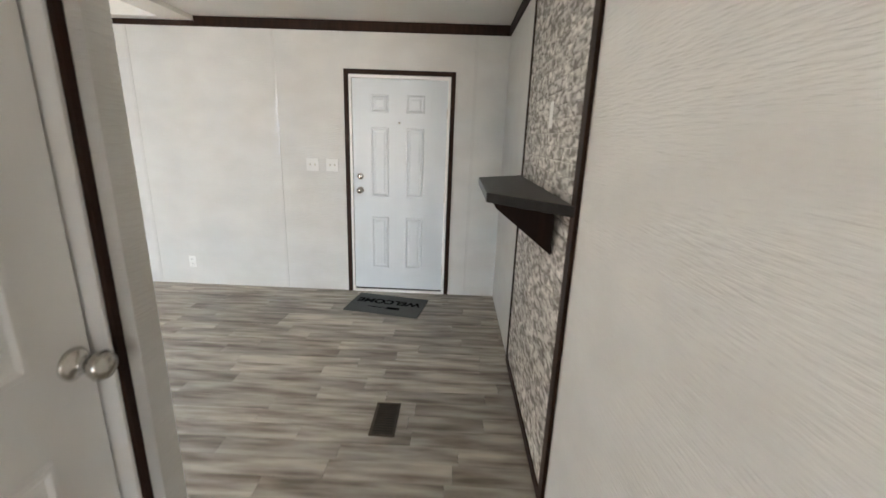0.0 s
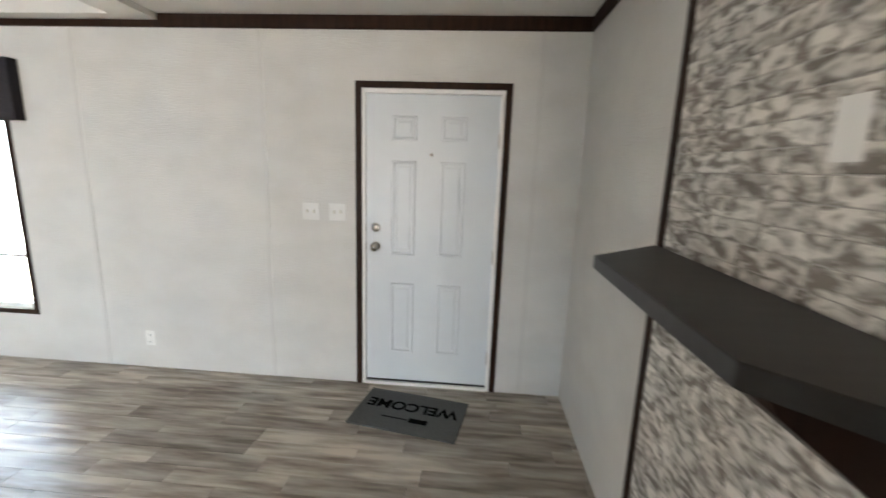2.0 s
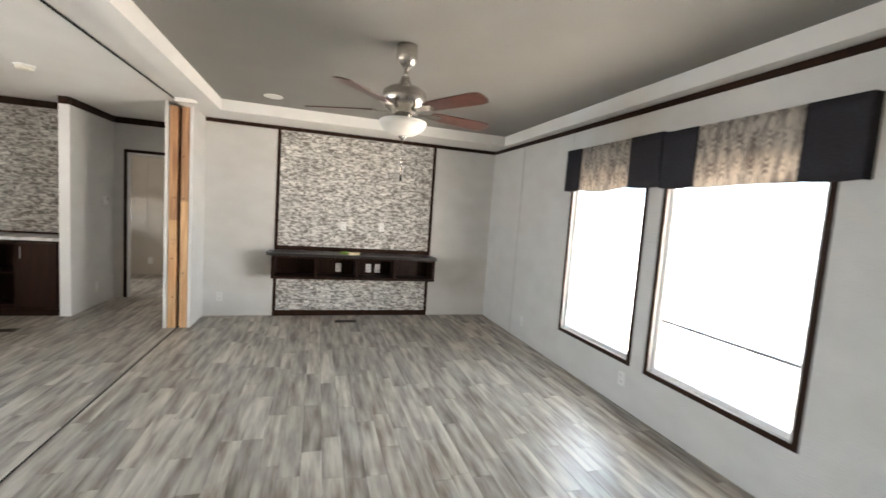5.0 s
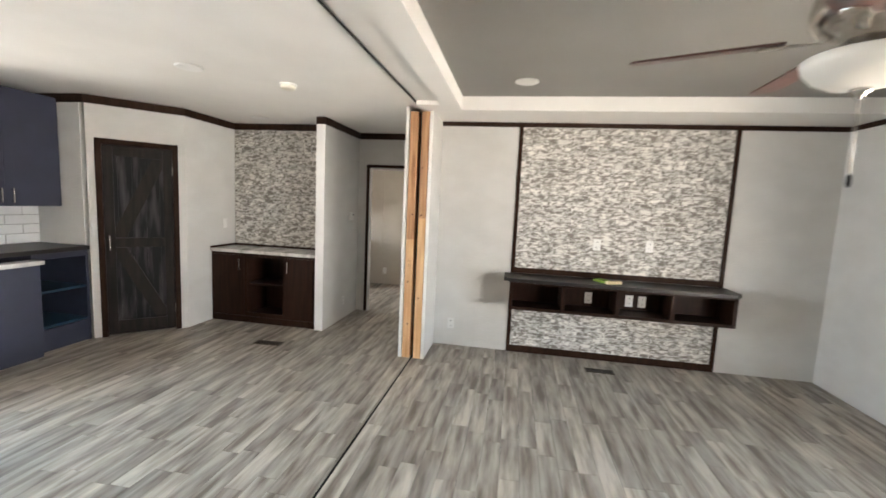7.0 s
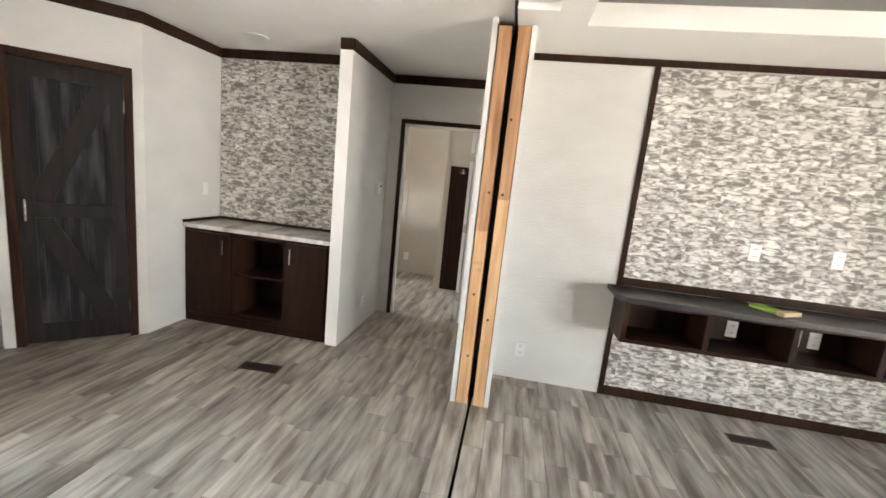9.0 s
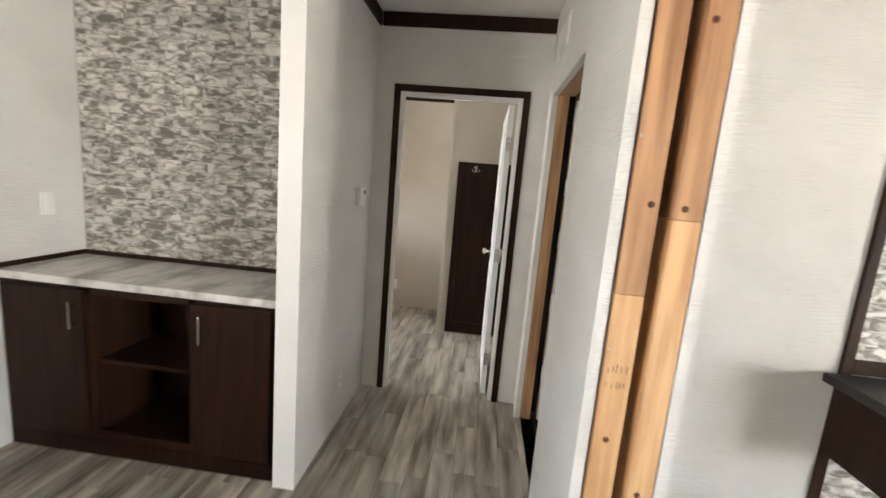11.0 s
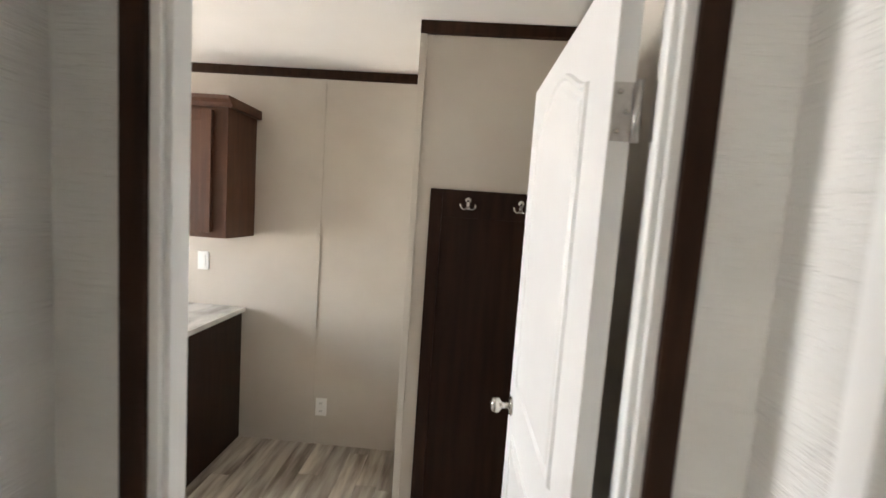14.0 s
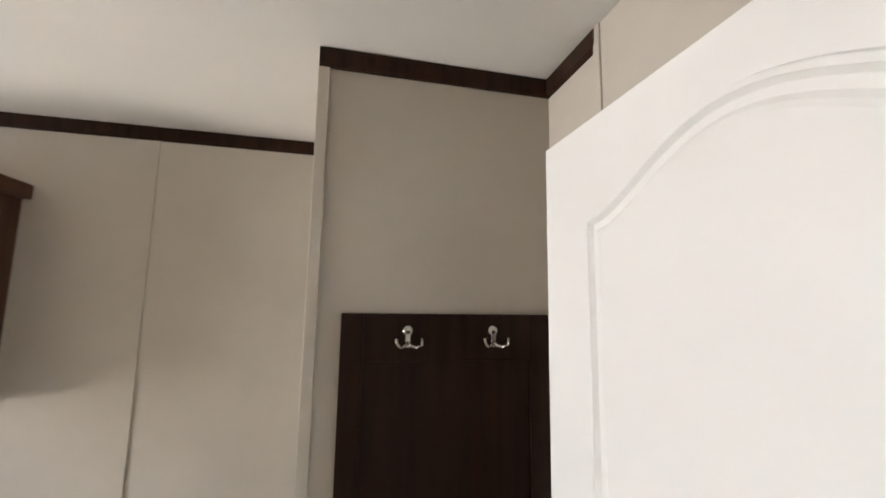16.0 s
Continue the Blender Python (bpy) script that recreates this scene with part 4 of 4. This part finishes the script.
for r in ((A0 + 0.02, A0 + 0.105, 0.010, 0.022, 0.015, 2.008), (A1 - 0.105, A1 - 0.02, 0.010, 0.022, 0.015, 2.008), (A0 + 0.105, A1 - 0.105, 0.010, 0.022, 1.90, 2.008), (A0 + 0.105, A1 - 0.105, 0.010, 0.022, 0.95, 1.05), (A0 + 0.105, A1 - 0.105, 0.010, 0.022, 0.015, 0.16)):
    part("rail", boxes(r, bevel=0.002), BARNDARK, leaf)
i0, i1 = A0 + 0.106, A1 - 0.106
part("brace", prism([(i0, 1.052), (i0 + 0.09, 1.052), (i1, 1.80), (i1, 1.898), (i1 - 0.09, 1.898), (i0, 1.15)], (0.010, 0.021), "y", 0.002), BARNDARK, leaf)
part("brace", prism([(i0, 0.948), (i0 + 0.09, 0.948), (i1, 0.26), (i1, 0.162), (i1 - 0.09, 0.162), (i0, 0.85)], (0.010, 0.021), "y", 0.002), BARNDARK, leaf)
bar_handle(leaf, A0 + 0.06, 0.010, 1.0, 0.15, -1)
for z in (0.25, 1.78):
    part("hinge", boxes((A1 - 0.024, A1 - 0.012, 0.0, 0.014, z - 0.045, z + 0.045), bevel=0.002), CHROME, barn, "satin nickel hinge")


# ---- kitchen ----
def kitchen_upper(x0, x1, handle_side):
    c = thing("upper_cabinet", "dark navy flat-front upper kitchen cabinet", "cabinet", ((x0 + x1) / 2, -3.12, 1.36), group="upper cabinets")
    w = (x1 - x0) / 2
    part("body", boxes((-w, w, 0.0, 0.29, 0, 1.07), bevel=0.002), NAVY, c)
    d = part("door", boxes((-w + 0.002, w - 0.002, 0.291, 0.31, 0.002, 1.06), bevel=0.003), NAVY, c)
    bar_handle(d, handle_side * (w - 0.045), 0.31, 0.10, 0.13, 1)


for x0, x1, s in ((-4.968, -4.50, 1), (-4.50, -4.03, -1), (-4.03, -3.55, 1)):
    kitchen_upper(x0, x1, s)
shelf_unit = thing("shelf_cabinet", "navy base cabinet with two open teal-lined shelves", "cabinet", (-4.70, -3.118, 0.0))
for r in ((-0.265, -0.24, 0, 0.60, 0, 0.935), (0.215, 0.24, 0, 0.60, 0, 0.935)):
    part("side_panel", boxes(r, bevel=0.002), NAVY, shelf_unit)
part("back_board", boxes((-0.24, 0.215, 0, 0.02, 0.22, 0.935)), TEAL, shelf_unit)
for z in (0.22, 0.555):
    part("shelf", boxes((-0.24, 0.215, 0.02, 0.585, z, z + 0.025), bevel=0.002), TEAL, shelf_unit)
part("plinth", boxes((-0.24, 0.215, 0.0, 0.59, 0.0, 0.215)), NAVY, shelf_unit)
part("rail", boxes((-0.24, 0.215, 0.57, 0.60, 0.88, 0.935), bevel=0.002), NAVY, shelf_unit)
ledge = thing("kitchen_ledge", "dark charcoal raised laminate ledge along the tiles", "countertop", (-4.30, -3.118, 0.937))
part("slab", boxes((-0.67, 1.0, 0.0, 0.62, 0, 0.04), bevel=0.004), SHELFTOP, ledge)
for k, (x0, x1) in enumerate(((-4.455, -3.95), (-3.95, -3.45))):
    u = thing("base_cabinet", "dark navy flat-front base kitchen cabinet", "cabinet", ((x0 + x1) / 2, -2.51, 0.0), group="base cabinets")
    w = (x1 - x0) / 2
    part("body", boxes((-w, w, 0.0, 0.08, 0.0, 0.855), bevel=0.002), NAVY, u)
    part("front", boxes((-w + 0.003, w - 0.003, 0.081, 0.098, 0.10, 0.85), bevel=0.003), NAVY, u)
kt = thing("kitchen_countertop", "pale marble laminate kitchen counter edge", "countertop", (-3.95, -2.51, 0.857))
part("slab", boxes((-0.52, 0.52, 0.0, 0.13, 0, 0.038), bevel=0.003), MARBLE, kt)

# ---- hall ----
thermo = thing("thermostat", "white wall thermostat with a small dark display", "thermostat", (-6.695, -0.42, 1.342), 180)
part("base", boxes((-0.052, 0.052, -0.012, 0, -0.054, 0.054), bevel=0.004), PLASTIC, thermo)
part("housing", boxes((-0.050, 0.050, -0.032, -0.012, -0.051, 0.051), bevel=0.006), PLASTIC, thermo)
part("display", boxes((0.004, 0.036, -0.0332, -0.031, 0.012, 0.038), bevel=0.0006), BLACK, thermo, "small dark display")
for x in (0.006, 0.023):
    part("button", boxes((x, x + 0.013, -0.0345, -0.031, -0.004, 0.003), bevel=0.001), CREAM, thermo)
part("printed_line", boxes((-0.014, 0.040, -0.0323, -0.0318, -0.018, -0.015), (-0.006, 0.034, -0.0323, -0.0318, -0.026, -0.024)), STEEL, thermo, "thin grey printed lines")
wall_plate("outlet", "white wall outlet low in the hall", "outlet", (-6.50, -0.42, 0.24), 180)
vent = thing("wall_vent", "white slatted vent high on the hall wall", "vent", (-6.62, 0.66, 2.25))
part("frame", boxes((-0.16, 0.16, -0.010, 0, -0.08, 0.08), bevel=0.003), PLASTIC, vent)
for k in range(7):
    z = -0.06 + 0.02 * k
    part("slat", boxes((-0.14, 0.14, -0.014, -0.009, z - 0.004, z + 0.006), bevel=0.001), PLASTIC, vent)

ud = thing("door_4", "open white arched-panel utility door, dark outer casing", "door", (-6.97, 0.11, 0))
tagged(ud, kind="structure")
C = 0.041
for r in ((0.0, 0.014, -0.372 - C, -0.372, 0, 2.012 + C), (0.0, 0.014, 0.397, 0.397 + C, 0, 2.012 + C), (0.0, 0.014, -0.372, 0.397, 2.012, 2.012 + C)):
    part("casing", boxes(r, bevel=0.002), BROWN, ud, "dark espresso casing")
for r in ((-0.062, 0.006, -0.372, -0.354, 0, 2.012), (-0.062, 0.006, 0.379, 0.397, 0, 2.012), (-0.062, 0.006, -0.354, 0.379, 1.994, 2.012)):
    part("jamb", boxes(r, bevel=0.002), WHITE, ud, "white painted jamb")
# unseen room-side casing, added to darken the gap behind the open door
for r in ((-0.090, -0.0755, -0.40 - C, -0.40, 0, 2.012 + C), (-0.090, -0.0755, 0.395, 0.397 + C, 0, 2.012 + C), (-0.090, -0.0755, -0.40, 0.395, 2.02, 2.012 + C)):
    part("casing", boxes(r, bevel=0.002), BROWN, ud, "dark espresso casing")
for r in ((-0.026, -0.004, -0.354, -0.343, 0, 1.983), (-0.026, -0.004, 0.368, 0.379, 0, 1.983), (-0.026, -0.004, -0.343, 0.368, 1.983, 1.994)):
    part("door_stop", boxes(r, bevel=0.002), WHITE, ud)
leaf = part("leaf", boxes((0.004, 0.760, -0.0175, 0.0175, 0.012, 1.985), bevel=0.0015), WHITE, ud)
leaf.matrix_basis = pose(-0.064, 0.335, 0, 0, 0, 180.5)
AP = [(0, 0.0), (0.004, 0.007), (0.011, 0.008), (0.017, 0.001), (0.027, 0.001), (0.034, 0.006), (0.040, 0.0075), (0.075, 0.0078)]
for out in (1, -1):
    part("panel", moulding(arched(0.135, 0.63, 1.02, 1.83, 1.915), AP, out * 0.0175, out), WHITE, leaf)
    part("panel", moulding(rect(0.135, 0.63, 0.22, 0.86), AP, out * 0.0175, out), WHITE, leaf)
    knob(leaf, 0.70, out * 0.0175, 0.925, out)
for z in (0.27, 1.01, 1.742):
    h = part("hinge", boxes((0.0005, 0.0036, -0.0165, 0.0165, z - 0.045, z + 0.045), bevel=0.001), STEEL, leaf, "square steel hinge")
    part("pin", lathe([(0.0062, z - 0.047), (0.0062, z + 0.047)], 14, "z", (-0.004, -0.0205, 0)), STEEL, h)
    for y, dz in ((0.006, 0.030), (-0.006, 0.0), (0.006, -0.030)):
        part("screw", lathe([(0.0042, 0.0004), (0.003, -0.0008)], 10, "x", (0.0, y, z + dz)), CHROME, h)
    part("jamb_plate", boxes((-0.060, -0.027, 0.3765, 0.3788, z - 0.045, z + 0.045), bevel=0.0008), STEEL, ud, "square steel hinge plate")

# ---- utility room ----
hp = thing("hook_panel", "dark espresso framed panel with two coat hooks", "coat rack", (-8.19, 0.337, 0.018))
part("board", boxes((0.0, 0.012, -0.28, 0.28, 0.0, 1.65), bevel=0.002), ESPRESSO, hp)
for r in ((0.012, 0.019, -0.28, -0.225, 0.0, 1.65), (0.012, 0.019, 0.225, 0.28, 0.0, 1.65), (0.012, 0.019, -0.225, 0.225, 1.53, 1.65), (0.012, 0.019, -0.225, 0.225, 0.0, 0.11)):
    part("stile", boxes(r, bevel=0.002), ESPRESSO, hp)
for y in (-0.113, 0.116):
    hook = part("coat_hook", lathe([(0.014, 0.019), (0.014, 0.023), (0.008, 0.026)], 16, "x", (0, y, 1.607)), CHROME, hp, "double satin coat hook")
    part("stem", boxes((0.021, 0.026, y - 0.007, y + 0.007, 1.565, 1.61), bevel=0.002), CHROME, hook)
    for s in (-1, 1):
        part("prong", tube([(0.024, y, 1.578), (0.030, y + s * 0.010, 1.568), (0.040, y + s * 0.022, 1.567), (0.050, y + s * 0.031, 1.576), (0.053, y + s * 0.033, 1.590)], 0.0048, 10), CHROME, hook)
cab = thing("wall_cabinet", "reddish brown wood wall cabinet with a crown top", "cabinet", (-8.90, -1.39, 1.335))
part("body", boxes((0.0, 0.31, -0.285, 0.285, 0.0, 0.725), bevel=0.002), WALNUT, cab)
part("crown", prism([(0.0, 0.715), (0.315, 0.715), (0.330, 0.735), (0.355, 0.75), (0.362, 0.768), (0.0, 0.768)], (-0.315, 0.315), "y", 0.002), WALNUT, cab)
d = part("door", boxes((0.311, 0.329, -0.255, 0.205, 0.03, 0.695), bevel=0.004), WALNUT, cab)
for r in ((0.329, 0.334, -0.255, -0.195, 0.03, 0.695), (0.329, 0.334, 0.145, 0.205, 0.03, 0.695), (0.329, 0.334, -0.195, 0.145, 0.635, 0.695), (0.329, 0.334, -0.195, 0.145, 0.03, 0.09)):
    part("stile", boxes(r, bevel=0.002), WALNUT, d)
part("handle", boxes((0.355, 0.365, -0.23, -0.218, 0.07, 0.19), (0.334, 0.357, -0.229, -0.219, 0.085, 0.095), (0.334, 0.357, -0.229, -0.219, 0.165, 0.175), bevel=0.0015), BROWN, d, "dark bar pull")
base = thing("utility_cabinet", "dark brown utility base cabinet against the wall", "cabinet", (-8.90, -1.79, 0.0))
part("body", boxes((0.0, 0.60, -0.62, 0.62, 0.0, 0.842), bevel=0.002), ESPRESSO, base)
part("door", boxes((0.601, 0.618, -0.28, 0.60, 0.10, 0.82), bevel=0.003), WALNUT, base)
ct = thing("utility_countertop", "grey marble laminate utility counter", "countertop", (-8.90, -1.79, 0.844))
part("slab", boxes((0.0, 0.70, -0.64, 0.645, 0, 0.03), bevel=0.004), MARBLE, ct)
sink = thing("utility_sink", "white drop-in utility sink in the counter", "sink", (-8.6, -2.02, 0.874))
part("rim", boxes((-0.26, 0.20, -0.28, -0.24, 0, 0.012), (-0.26, 0.20, 0.20, 0.24, 0, 0.012), (-0.26, -0.22, -0.24, 0.20, 0, 0.012), (0.16, 0.20, -0.24, 0.20, 0, 0.012), bevel=0.004), PLASTIC, sink)
wall_plate("light_switch", "white rocker plate over the utility counter", "light switch", (-8.90, -1.43, 1.155), 90, "rocker")
wall_plate("outlet", "white wall outlet low in the utility room", "outlet", (-8.90, -0.625, 0.255), 90)

# ---- bedroom ----
board = thing("leaning_board", "white board leaning against the grey bedroom wall", "board", (-12.42, 3.60, 0.0))
bm = boxes((0.0, 0.02, -0.62, 0.36, 0.0, 1.23), bevel=0.002)
bmesh.ops.transform(bm, matrix=Matrix.Rotation(radians(-3), 4, "Y"), verts=bm.verts)
part("sheet", bm, WHITE, board)
for k, (y, h) in enumerate(((4.60, 0.09), (4.42, 0.03), (4.34, 0.025))):
    r = thing("trim_length", "long white moulding lying on the carpet", "moulding", (-10.9, y, 0.0), -3.5 if k else 0.0, "loose mouldings")
    part("strip", prism([(-0.03, 0.0), (0.03, 0.0), (0.028, h * 0.6), (0.0, h), (-0.03, h)], (-1.55, 1.5), "x", 0.002), WHITE, r)
wall_plate("outlet", "white wall outlet under the bedroom window", "outlet", (-10.50, FRONT, 0.245), 0)
lo = thing("window_5", "wide high white bedroom window", "window", (-12.5, 2.99, 1.50))
tagged(lo, kind="structure")
for r in ((-0.09, -0.03, -0.79, -0.755, 0, 0.43), (-0.09, -0.03, 0.755, 0.79, 0, 0.43), (-0.09, -0.03, -0.755, 0.755, 0, 0.03), (-0.09, -0.03, -0.755, 0.755, 0.40, 0.43)):
    part("window_frame", boxes(r, bevel=0.002), WHITE, lo)
g = part("pane", boxes((-0.062, -0.058, -0.755, 0.755, 0.03, 0.40)), GLASS, lo)
g.visible_shadow = False


def back_opening(name, label, x0, x1, z0, z1, mullions):
    """A glazed frame in the back wall."""
    w = thing(name, label, "window", ((x0 + x1) / 2, -3.18, z0))
    tagged(w, kind="structure")
    hw, h = (x1 - x0) / 2, z1 - z0
    for r in ((-hw, -hw + 0.05, -0.03, 0.03, 0, h), (hw - 0.05, hw, -0.03, 0.03, 0, h), (-hw + 0.05, hw - 0.05, -0.03, 0.03, 0, 0.05), (-hw + 0.05, hw - 0.05, -0.03, 0.03, h - 0.05, h)):
        part("window_frame", boxes(r, bevel=0.003), WHITE, w)
    for x in mullions:
        part("mullion", boxes((x - 0.03, x + 0.03, -0.025, 0.025, 0.05, h - 0.05), bevel=0.003), WHITE, w)
    p = part("pane", boxes((-hw + 0.05, hw - 0.05, -0.003, 0.003, 0.05, h - 0.05)), GLASS, w)
    p.visible_shadow = False


back_opening("window_6", "white kitchen window over the counter", -3.5, -2.3, 1.05, 2.0, (0.0,))
back_opening("door_5", "white glazed sliding patio door", -1.25, 0.55, 0.05, 2.05, (0.0,))
# unseen opening, added to let light into the entry passage
back_opening("added_opening", "unseen white glazed opening added behind the entry passage", 1.28, 2.16, 0.05, 2.05, ())
back_opening("window_7", "white glazed opening in the utility room", -8.3, -7.5, 0.6, 2.02, ())


# ---- pieces of floors and walls ----
def slab_verts(w, d, h, c):
    """A flat piece with a chamfered rim: eight corners, its top inset by c."""
    return [(0, 0, 0), (w, 0, 0), (w, d, 0), (0, d, 0), (c, c, h), (w - c, c, h), (w - c, d - c, h), (c, d - c, h)]


SLAB_FACES = [(4, 5, 6, 7), (0, 1, 5, 4), (1, 2, 6, 5), (2, 3, 7, 6), (3, 0, 4, 7)]
piece_cache = {}


def piece_mesh(name, w, d, h, c, mat):
    key = (name, round(w, 3), round(d, 3))
    if key not in piece_cache:
        me = bpy.data.meshes.new(name)
        me.from_pydata(slab_verts(w, d, h, c), [], SLAB_FACES)
        me.materials.append(mat)
        piece_cache[key] = me
    return piece_cache[key]


def lay(parent, name, rows, mat, field_mat, h, c, m, near):
    """Lays pieces (u, v, w, d) on the plane of m: the first 300 for which near(u, v) holds are objects, the rest one field."""
    verts, faces, made = [], [], 0
    for u, v, w, d in rows:
        if made < 300 and near(u, v):
            ob = new(name, piece_mesh(name, w, d, h, c, mat))
            ob.parent = parent
            ob.matrix_parent_inverse = parent.matrix_world.inverted() if parent.matrix_basis == Matrix() else parent.matrix_basis.inverted()
            ob.matrix_basis = m @ Matrix.Translation((u, v, 0))
            made += 1
        else:
            n = len(verts)
            verts += [tuple(m @ Vector((p[0] + u, p[1] + v, p[2]))) for p in slab_verts(w, d, h, c)]
            faces += [tuple(i + n for i in f) for f in SLAB_FACES]
    if verts:
        me = bpy.data.meshes.new(name + "_field")
        me.from_pydata(verts, [], faces)
        me.materials.append(field_mat)
        ob = new(name + "_field", me)
        ob.parent = parent
        ob.matrix_parent_inverse = parent.matrix_basis.inverted()
        tagged(ob, kind="stuff")


def courses(u0, u1, v0, v1, lengths, height, gap, rng):
    """Staggered rows of pieces over a rectangle."""
    rows, v = [], v0
    while v < v1 - 0.004:
        d = min(height, v1 - v)
        u = u0 - rng.random() * lengths[-1] * 0.9
        while u < u1:
            w = rng.choice(lengths)
            a, b = max(u, u0), min(u + w, u1)
            if b - a > 0.012:
                rows.append((round(a, 3), round(v, 3), round(b - a - gap, 3), round(d - gap, 3)))
            u += w
        v += height
    return rows


rng = random.Random(5)
lay(floor_living, "plank", courses(-5.925, RIGHT, 0.806, FRONT, (0.42, 0.6, 0.84), 0.118, 0.0006, rng), PLANK, PLANKS, 0.004, 0.0006, Matrix.Translation((0, 0, -0.004)), lambda u, v: u > -4.6 and v < 3.6)
lay(floor_kitchen, "plank", courses(-8.90, RIGHT, -3.12, 0.790, (0.42, 0.6, 0.84), 0.118, 0.0006, rng), PLANK, PLANKS, 0.004, 0.0006, Matrix.Translation((0, 0, -0.004)), lambda u, v: u < -2.0 and v > -1.2)

# printed brick panels: media wall, dry bar and entry wall
TO_X = Matrix(((0, 0, 1, 0), (1, 0, 0, 0), (0, 1, 0, 0), (0, 0, 0, 1)))
TO_MX = Matrix(((0, 0, -1, 0), (1, 0, 0, 0), (0, 1, 0, 0), (0, 0, 0, 1)))
BL = (0.11, 0.15, 0.18)
panel_tv = structure("brick_panel_tv", boxes((TVX, TVX + 0.006, 1.74, 3.81, 0.05, CZ0)), MORTAR, "grey whitewashed brick print panel in a dark frame", "wall panel")
lay(panel_tv, "brick", courses(1.775, 3.775, 0.93, 2.39, BL, 0.056, 0.003, rng) + courses(1.775, 3.775, 0.06, 0.56, BL, 0.056, 0.003, rng), BRICK, BRICKS, 0.0025, 0.002, Matrix.Translation((TVX + 0.006, 0, 0)) @ TO_X, lambda u, v: v > 0.9)
panel_bar = structure("brick_panel_bar", boxes((-6.40, -6.394, -1.905, -0.53, 0.90, CZ0)), MORTAR, "grey whitewashed brick print panel over the dry bar", "wall panel")
lay(panel_bar, "brick", courses(-1.90, -0.535, 0.905, 2.39, BL, 0.056, 0.003, rng), BRICK, BRICKS, 0.0025, 0.002, Matrix.Translation((-6.394, 0, 0)) @ TO_X, lambda u, v: True)
panel_entry = structure("brick_panel_entry", boxes((RIGHT - 0.006, RIGHT, 2.25, 3.46, 0.05, CZ0)), MORTAR, "grey whitewashed brick print panel in a dark frame", "wall panel")
lay(panel_entry, "brick", courses(2.272, 3.43, 0.06, 2.39, BL, 0.056, 0.003, rng), BRICK, BRICKS, 0.0025, 0.002, Matrix.Translation((RIGHT - 0.006, 0, 0)) @ TO_MX, lambda u, v: v > 0.25)

tiles = structure("tile_backsplash", boxes((-4.972, -2.9, -3.12, -3.114, 0.98, 1.358)), GROUT, "white glazed subway tile backsplash with grey joints", "backsplash")
TO_Y = Matrix(((1, 0, 0, 0), (0, 0, 1, 0), (0, 1, 0, 0), (0, 0, 0, 1)))
rows = []
for r in range(4):
    u = -4.97 - (0.15 if r % 2 else 0.0)
    while u < -2.92:
        a = max(u, -4.97)
        rows.append((round(a, 3), 0.982 + 0.094 * r, round(min(u + 0.296, -2.92) - a, 3), 0.089))
        u += 0.30
lay(tiles, "tile", rows, TILE, TILE, 0.006, 0.002, Matrix.Translation((0, -3.114, 0)) @ TO_Y, lambda u, v: True)
